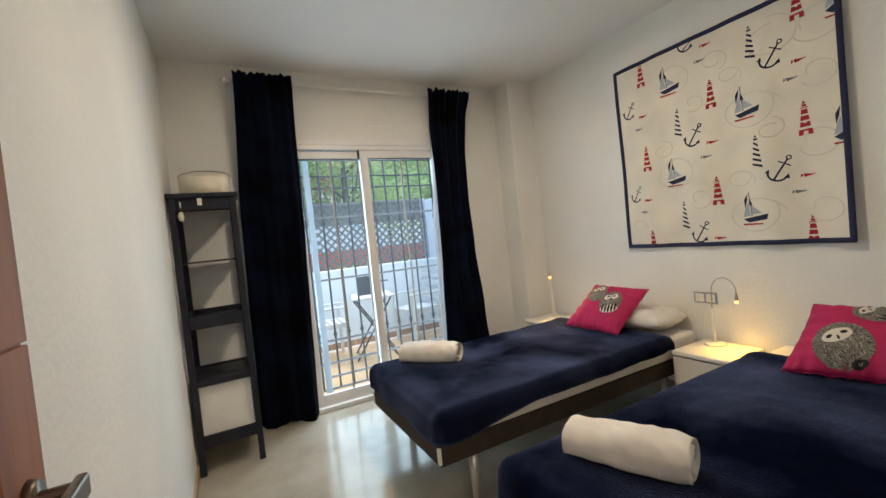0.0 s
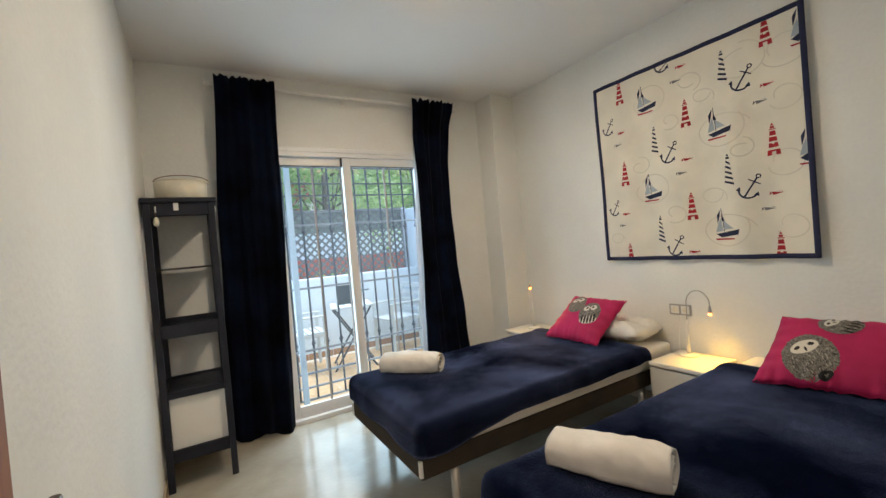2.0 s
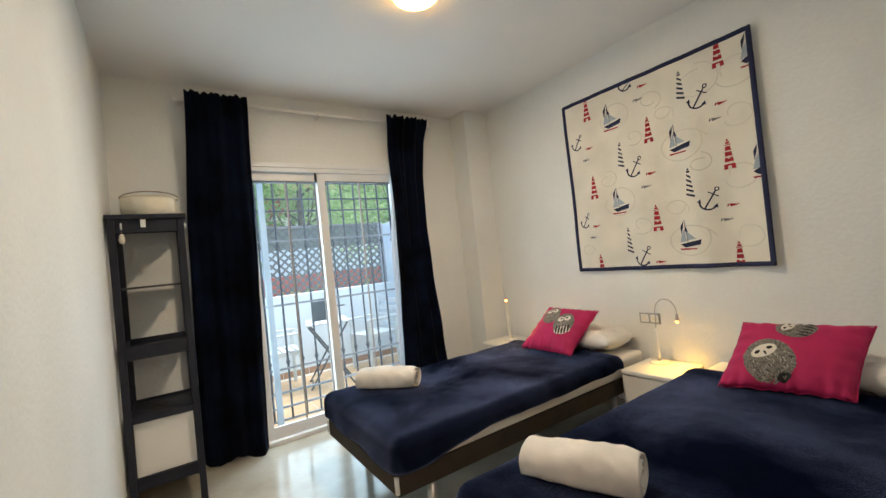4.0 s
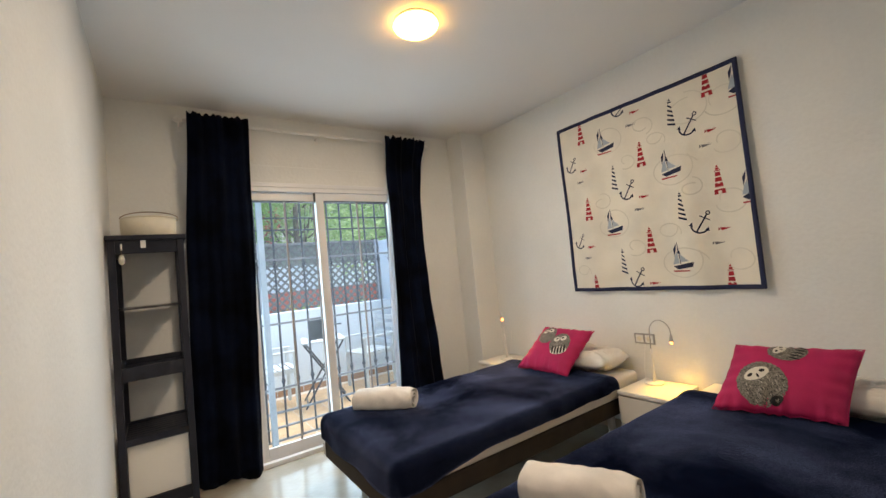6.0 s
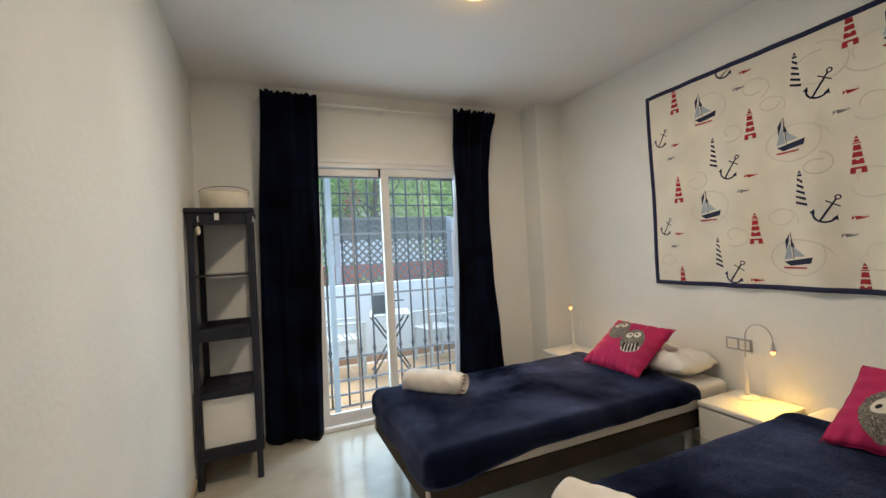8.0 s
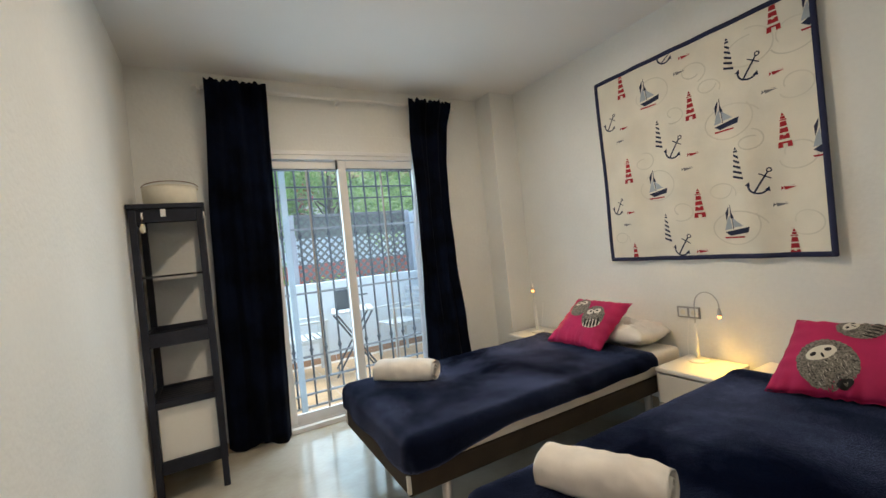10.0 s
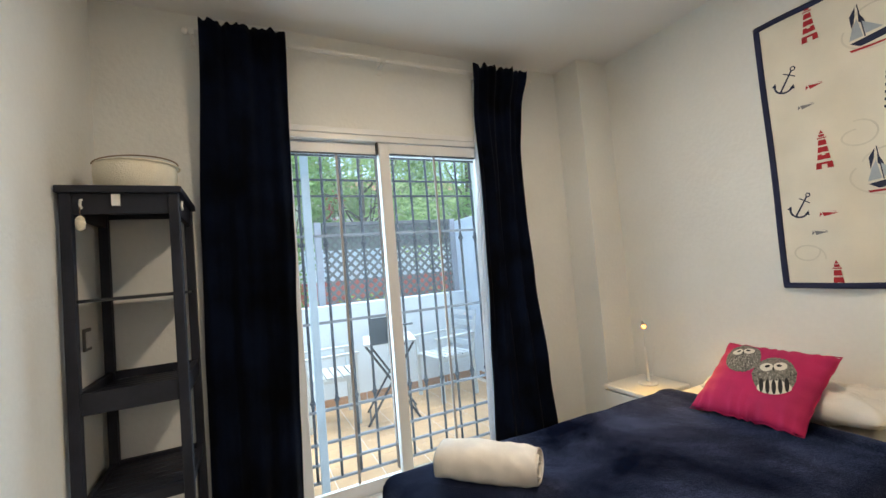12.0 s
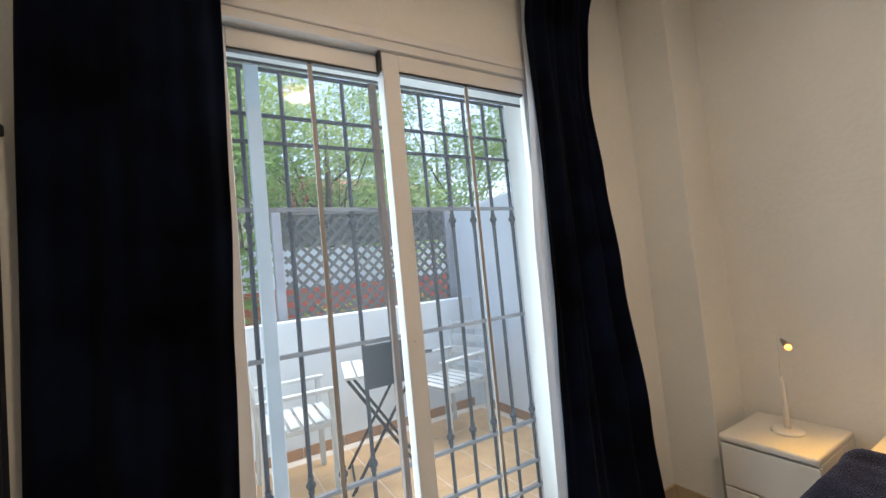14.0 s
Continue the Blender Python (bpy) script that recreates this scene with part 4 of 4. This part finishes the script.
    def anchor(y, z, s=1.0):
        arc = [(0.046 * math.cos(a) * s, (-0.022 + 0.042 * math.sin(a)) * s) for a in [math.pi * (1.08 + 0.84 * k / 8) for k in range(9)]]
        o = [quad(-0.012 * s, 0.060 * s, 0.004 * s, -0.062 * s, 0.004 * s, 0.005 * s), quad(-0.040 * s, 0.030 * s, 0.022 * s, 0.040 * s, 0.003 * s, 0.003 * s)]
        o += [quad(*p, *q, 0.005 * s, 0.005 * s) for p, q in zip(arc, arc[1:])]
        o += [[(0.046 * s, -0.012 * s), (0.060 * s, -0.036 * s), (0.034 * s, -0.036 * s)], [(-0.046 * s, -0.012 * s), (-0.060 * s, -0.036 * s), (-0.034 * s, -0.036 * s)]]
        ring = [(-0.015 * s + 0.011 * s * math.cos(a), 0.070 * s + 0.011 * s * math.sin(a)) for a in [2 * math.pi * k / 8 for k in range(9)]]
        o += [quad(*p, *q, 0.003 * s, 0.003 * s) for p, q in zip(ring, ring[1:])]
        c, n = math.cos(0.42), math.sin(0.42)
        o = [[(a * c + b * -n, a * n + b * c) for a, b in q] for q in o]
        motif("anchor_print", y, z, [(INK_NAVY, o, 0.0)])

    def fish(y, z, material):
        motif("pennant_print", y, z, [(material, [[(0.028, 0.010), (0.022, -0.010), (-0.030, 0.0)], [(0.036, 0.012), (0.040, -0.010), (0.027, 0.0)], [(-0.02, 0.008), (-0.005, 0.012), (-0.03, 0.002)]], 0.0)])

    def ropes():
        for cy, cz, r in ((1.86, 2.22, 0.07), (1.68, 1.86, 0.14), (1.55, 2.22, 0.12), (2.12, 2.19, 0.11), (1.99, 2.0, 0.05), (2.14, 1.57, 0.12), (1.99, 1.38, 0.06), (1.69, 1.25, 0.14), (1.58, 1.72, 0.06), (1.76, 1.47, 0.07), (1.36, 1.95, 0.07), (1.38, 1.60, 0.08), (2.22, 1.75, 0.06), (1.37, 1.25, 0.07), (1.35, 2.2, 0.10), (2.45, 1.24, 0.06), (1.78, 2.10, 0.06)):
            bm = B()
            last = None
            for k in range(53):
                a = 0.125 * k
                c, s = math.cos(a + cy * 9), math.sin(a + cy * 9)
                rim = []
                for e in (-0.0035, 0.0035):
                    yy, zz = cy + (r * (1 + 0.06 * a) * 0.8 + e) * c, cz + (r * 0.75 + e) * s - 0.006 * a
                    yy, zz = min(max(yy, yc0), yc1), min(max(zz, zc0), zc1)
                    rim.append(bm.verts.new((wave(yy, zz) - 0.0026, yy, zz)))
                if last:
                    bm.faces.new((last[0], last[1], rim[1], rim[0]))
                last = rim
            part("rope_print", bm, INK_ROPE, t)
    ropes()
    for col in range(3):
        y, dz = 2.348 - 0.455 * col, -0.297 if col == 1 else (0.02 if col == 2 else 0)
        for k in range(3):
            z = 2.295 - 0.605 * k + dz
            red_tower(y, z)
            fish(y, z - 0.292 + (0.605 if col == 1 else 0.0), INK_RED)
            fish(y + 0.04, z - 0.375 + (0.605 if col == 1 else 0.0), INK_GREY)
    for col in range(2):
        y, dz = 2.112 - 0.450 * col, 0.325 * col
        for k in range(2):
            navy_tower(y, 1.888 - 0.622 * k + dz)
            anchor(y - 0.100, 1.772 - 0.628 * k + dz)
            boat(y + 0.043, 2.178 - 0.62 * k - 0.298 * col)
    anchor(2.012, 2.385)
    for z in (2.07, 1.45):
        anchor(2.462, z, 0.85)
    for z in (2.262, 1.637):
        boat(1.262, z)


hanging()


# ---- balcony and garden ----
plain("ground", [(-60, 60, -60, 140, -0.35, -0.12)], GRASS, "garden ground with grass and bare earth", "ground")
plain("balcony_slab", [(-0.9, 3.05, YO, 5.87, -0.12, -0.0045)], GROUT, "mortar bed of the balcony floor", "floor")
plain("balcony_wall_front", [(-0.9, 2.9, 5.72, 5.87, -0.014, 1.0)], RENDER_WALL, "white rendered balcony parapet", "wall", bevel=0.006)
plain("balcony_wall_right", [(2.9, 3.05, YO, 5.95, -0.12, 1.86)], RENDER_WALL, "tall white rendered balcony side wall", "wall", bevel=0.006)
plain("balcony_wall_left", [(-1.05, -0.9, YO, 5.87, -0.12, 1.86)], RENDER_WALL, "white rendered balcony side wall", "wall", bevel=0.006)
plain("facade", [(-6, XL - 0.2, YO - 0.28, YO, -0.12, 3.05), (XR + 0.2, 8, YO - 0.28, YO, -0.12, 3.05), (XL - 0.2, XR + 0.2, YO - 0.28, YO, ZC + 0.15, 3.05)], RENDER_WALL, "white rendered outer wall of the house", "wall")


def garden_chair(m, label, group):
    c = thing("garden_chair", label, "garden chair", m, group=group)
    for x in (-0.22, 0.19):
        part("leg", box(B(), x, x + 0.03, -0.22, -0.185, 0, 0.60, 0.004), GARDEN_WHITE, c)
        bm = B()
        tube(bm, [(x + 0.015, 0.21, 0), (x + 0.015, 0.20, 0.42), (x + 0.015, 0.27, 0.84)], 0.018, 8)
        part("back_leg", bm, GARDEN_WHITE, c)
        part("armrest", box(B(), x - 0.008, x + 0.038, -0.24, 0.23, 0.60, 0.622, 0.005), GARDEN_WHITE, c)
        part("side_rail", box(B(), x + 0.004, x + 0.026, -0.185, 0.19, 0.385, 0.415, 0.003), GARDEN_WHITE, c)
    for k in range(6):
        y = -0.22 + k * 0.072
        part("seat_slat", box(B(), -0.215, 0.215, y, y + 0.055, 0.416, 0.434, 0.003), GARDEN_WHITE, c)
    for z in (0.50, 0.60, 0.70, 0.80):
        y = 0.20 + 0.07 * (z - 0.42) / 0.42
        part("back_slat", box(B(), -0.19, 0.19, y - 0.008, y + 0.008, z - 0.028, z + 0.028, 0.003), GARDEN_WHITE, c)
    return c


gc = garden_chair(pose(1.16, 5.30, -0.002, 0, 0, 88), "white slatted wooden garden chair on the balcony", "balcony chairs")
copy_thing(gc, pose(2.33, 5.30, -0.002, 0, 0, -80))


def folding_table(m):
    t = thing("folding_table", "small white slatted table on crossed black steel legs", "table", m)
    for k in range(6):
        y = -0.225 + k * 0.077
        part("table_slat", box(B(), -0.25, 0.25, y, y + 0.066, 0.685, 0.702, 0.003), GARDEN_WHITE, t)
    for x in (-0.2, 0.2):
        part("crossed_leg", tube(B(), [(x, -0.23, 0.0), (x, 0.21, 0.68)], 0.010, 8), BLACK_STEEL, t, "black steel leg")
        part("crossed_leg", tube(B(), [(x * 0.92, 0.23, 0.0), (x * 0.92, -0.21, 0.68)], 0.010, 8), BLACK_STEEL, t, "black steel leg")
    for y in (-0.23, 0.23):
        part("stretcher", tube(B(), [(-0.2, y * 0.9, 0.03), (0.2, y * 0.9, 0.03)], 0.008, 8), BLACK_STEEL, t)
    for y in (-0.2, 0.2):
        part("top_rail", tube(B(), [(-0.2, y, 0.676), (0.2, y, 0.676)], 0.009, 8), BLACK_STEEL, t)


folding_table(pose(1.665, 5.07, -0.002, 0, 0, 76))


def trellis():
    t = thing("trellis_fence", "weathered diamond lattice fence above the balcony wall", "fence")
    y, z0, z1, X0, X1 = 6.0, 0.98, 1.87, 1.30, 2.86
    for x in (X0 - 0.05, X1 + 0.02):
        part("post", box(B(), x - 0.035, x + 0.035, y - 0.035, y + 0.035, -0.12, z1 + 0.02, 0.004), POST_GREY, t, "grey painted post")
    for z in (z0, z1):
        part("rail", box(B(), X0, X1, y - 0.015, y + 0.015, z - 0.02, z + 0.02, 0.003), LATTICE, t)
    pitch, h = 0.105, z1 - z0
    for k in range(int((X1 - X0 + h) / pitch) + 1):
        for s, yy in ((1, y - 0.006), (-1, y + 0.006)):
            xa = X0 - h + k * pitch if s == 1 else X0 + k * pitch
            za, zb = 0.0, h
            xb = xa + s * h
            lo, hi = 0.0, 1.0
            if s == 1:
                lo, hi = max(0, (X0 - xa) / h), min(1, (X1 - xa) / h)
            else:
                lo, hi = max(0, (xa - X1) / h), min(1, (xa - X0) / h)
            if hi - lo < 0.05:
                continue
            a = Vector((xa + s * h * lo, yy, z0 + h * lo))
            b = Vector((xa + s * h * hi, yy, z0 + h * hi))
            n = Vector((-(b - a).z, 0, (b - a).x)).normalized() * 0.0125
            dy = Vector((0, 0.005, 0))
            bm = B()
            v = [bm.verts.new(p) for p in (a + n - dy, b + n - dy, b - n - dy, a - n - dy, a + n + dy, b + n + dy, b - n + dy, a - n + dy)]
            for q in ((0, 1, 2, 3), (7, 6, 5, 4), (0, 4, 5, 1), (1, 5, 6, 2), (2, 6, 7, 3), (3, 7, 4, 0)):
                bm.faces.new([v[i] for i in q])
            part("lath", bm, LATTICE, t)
    part("screen_cloth", box(B(), X0, X1, y + 0.020, y + 0.024, 1.58, z1 - 0.02), MESHCLOTH, t, "strip of grey-green screening cloth")


trellis()
plain("garden_wall", [(-3, 6, 7.6, 7.75, -0.12, 1.22)], LATTICE_RED, "low red-painted garden wall beyond the fence", "wall")
plain("garden_wall_far", [(0.9, 7, 7.95, 8.1, -0.12, 1.72)], RENDER_WALL, "white rendered garden wall behind the red one", "wall")


def leaves(bm, centre, rad, count, size, rnd):
    """Small bent leaves scattered through an uneven clump."""
    c = Vector(centre)
    for _ in range(count):
        d = Vector((rnd.gauss(0, 1), rnd.gauss(0, 1), rnd.gauss(0, 1))).normalized() * rnd.random() ** 0.45
        p = c + Vector((d.x * rad[0], d.y * rad[1], d.z * rad[2]))
        a = Vector((rnd.gauss(0, 1), rnd.gauss(0, 1), rnd.gauss(0, 0.6))).normalized()
        b = a.orthogonal().normalized()
        s = size * rnd.uniform(0.6, 1.4)
        v = [bm.verts.new(q) for q in (p - a * s, p + b * s * 0.42, p + a * s, p - b * s * 0.42)]
        bm.faces.new(v)


def tree(x, y, height, spread, low, seed, material, label):
    t = thing("tree", label, "tree", pose(x, y, -0.12), group="garden trees")
    rnd = random.Random(seed)
    part("trunk", tube(B(), [(0, 0, 0), (0.03, 0.02, height * 0.25), (-0.03, 0.04, height * 0.5), (0.02, 0, height * 0.85)], [0.10, 0.085, 0.06, 0.02], 10), BARK, t, smooth=True)
    crown = B()
    limbs = B()
    for k in range(13):
        a = k * 2.4 + rnd.uniform(-0.4, 0.4)
        z0 = height * rnd.uniform(0.25, 0.6)
        z1 = low + (height - low) * rnd.uniform(0.05, 1.0)
        r = spread * rnd.uniform(0.45, 1.0) * (1 - 0.45 * max(0, (z1 - low) / (height - low) - 0.5))
        tip = Vector((math.cos(a) * r, math.sin(a) * r, z1))
        tube(limbs, [(0, 0.03, z0), tip * 0.5 + Vector((0, 0, z0 * 0.4)), tip], [0.025, 0.014, 0.005], 6)
        for _ in range(4):
            q = tip + Vector((rnd.gauss(0, 0.28), rnd.gauss(0, 0.28), rnd.gauss(0, 0.22))) * spread * 0.55
            leaves(crown, q, (spread * 0.34, spread * 0.34, spread * 0.26), 300, 0.046, rnd)
    part("limbs", limbs, BARK, t, smooth=True)
    part("crown", crown, material, t, "crown of small light green leaves")


tree(0.2, 8.6, 4.6, 1.7, 1.9, 11, LEAF, "leafy garden tree with a light green crown")
tree(2.6, 9.0, 5.0, 1.9, 2.0, 12, LEAF_PALE, "leafy garden tree with a pale green crown")
tree(4.8, 8.8, 4.8, 1.8, 1.7, 13, LEAF, "leafy garden tree with a light green crown")
tree(-2.0, 9.4, 4.8, 1.8, 1.7, 14, LEAF_PALE, "leafy garden tree with a pale green crown")
tree(1.4, 11.0, 5.6, 2.2, 2.2, 15, LEAF_PALE, "taller leafy tree farther off")
tree(3.6, 13.5, 6.6, 2.6, 2.0, 17, LEAF, "taller leafy tree farther off")
tree(-0.6, 13.0, 6.4, 2.5, 1.9, 18, LEAF, "taller leafy tree farther off")
tree(6.5, 12.0, 6.0, 2.4, 2.0, 16, LEAF, "taller leafy tree farther off")


def shrub(x, y, w, h, seed, material, flowers, label):
    s = thing("shrub", label, "shrub", pose(x, y, -0.12), group="garden shrubs")
    rnd = random.Random(seed)
    bm = B()
    for k in range(5):
        tube(bm, [(0, 0, 0), (rnd.uniform(-w, w) * 0.3, rnd.uniform(-0.2, 0.2), h * 0.5), (rnd.uniform(-w, w) * 0.6, rnd.uniform(-0.3, 0.3), h * 0.85)], [0.02, 0.014, 0.006], 6)
    part("stems", bm, BARK, s)
    bm = B()
    for k in range(9):
        leaves(bm, (rnd.uniform(-w, w) * 0.7, rnd.uniform(-0.25, 0.25), rnd.uniform(0.3, 0.9) * h), (w * 0.4, 0.25, h * 0.22), 110, 0.055, rnd)
    part("foliage", bm, material, s)
    if flowers:
        bm = B()
        for k in range(7):
            leaves(bm, (rnd.uniform(-w, w) * 0.7, -0.22, rnd.uniform(0.45, 0.95) * h), (w * 0.16, 0.08, h * 0.07), 22, 0.04, rnd)
        part("blossom", bm, BLOSSOM, s, "red blossom")
    return s


shrub(0.6, 7.0, 0.8, 2.1, 21, LEAF, False, "green garden shrub behind the lattice")
shrub(1.9, 7.2, 0.7, 1.12, 22, LEAF_PALE, True, "shrub with red blossom behind the lattice")
shrub(1.75, 8.4, 0.45, 3.15, 25, LEAF, True, "tall shrub with red blossom above the fence")
shrub(3.1, 7.1, 0.8, 1.05, 23, LEAF, True, "shrub with red blossom behind the lattice")
shrub(-1.2, 7.1, 0.8, 1.7, 24, LEAF_PALE, False, "pale green garden shrub behind the lattice")


def house(x, y, w, d, h):
    o = thing("house", "pale house with an orange tiled roof beyond the trees", "house", pose(x, y, -0.12))
    part("wall", box(B(), -w / 2, w / 2, 0, d, 0, h), FACADE, o)
    bm = B()
    v = [bm.verts.new(p) for p in ((-w / 2 - 0.4, -0.4, h), (w / 2 + 0.4, -0.4, h), (w / 2 + 0.4, d + 0.4, h), (-w / 2 - 0.4, d + 0.4, h), (-w / 2 - 0.4, d / 2, h + 1.6), (w / 2 + 0.4, d / 2, h + 1.6))]
    for q in ((0, 1, 5, 4), (2, 3, 4, 5), (0, 4, 3), (1, 2, 5), (3, 2, 1, 0)):
        bm.faces.new([v[i] for i in q])
    part("roof", bm, ROOF, o)
    for fx in (-0.3, 0.0, 0.3):
        for z in (1.0, 3.6):
            wi = part("window", box(B(), fx * w - 0.5, fx * w + 0.5, -0.03, 0.02, z, z + 1.2), ALU, o)
            part("pane", box(B(), fx * w - 0.43, fx * w + 0.43, -0.045, -0.031, z + 0.07, z + 1.13), DARK_GLASS, wi)


house(4, 22, 16, 7, 5.6)

# ---- balcony tiles ----
TX, TY = 0.31, 0.31
tile_me = mesh_of("tile", box(B(), -0.152, 0.152, -0.152, 0.152, -0.012, 0.0, 0.002, 1), TERRA)
slab = bpy.data.objects["balcony_slab"]
for i in range(12):
    for j in range(5):
        x, y = -0.735 + i * TX, 4.065 + 0.155 + j * TY
        if x + 0.152 < 2.9 and y + 0.152 < 5.72:
            o = new("tile", tile_me)
            o.parent, o.location = slab, (x, y, -0.002)
sk_me = mesh_of("skirting_tile", box(B(), -0.152, 0.152, -0.009, 0.0, 0.0, 0.075, 0.002, 1), TERRA_DARK)
for i in range(12):
    x = -0.735 + i * TX
    if x + 0.152 < 2.9:
        o = new("skirting_tile", sk_me)
        o.parent, o.location = bpy.data.objects["balcony_wall_front"], (x, 5.719, -0.002)
for j in range(5):
    o = new("skirting_tile", sk_me)
    o.parent, o.matrix_basis = bpy.data.objects["balcony_wall_right"], pose(2.899, 4.22 + j * TY, -0.002, 0, 0, -90)
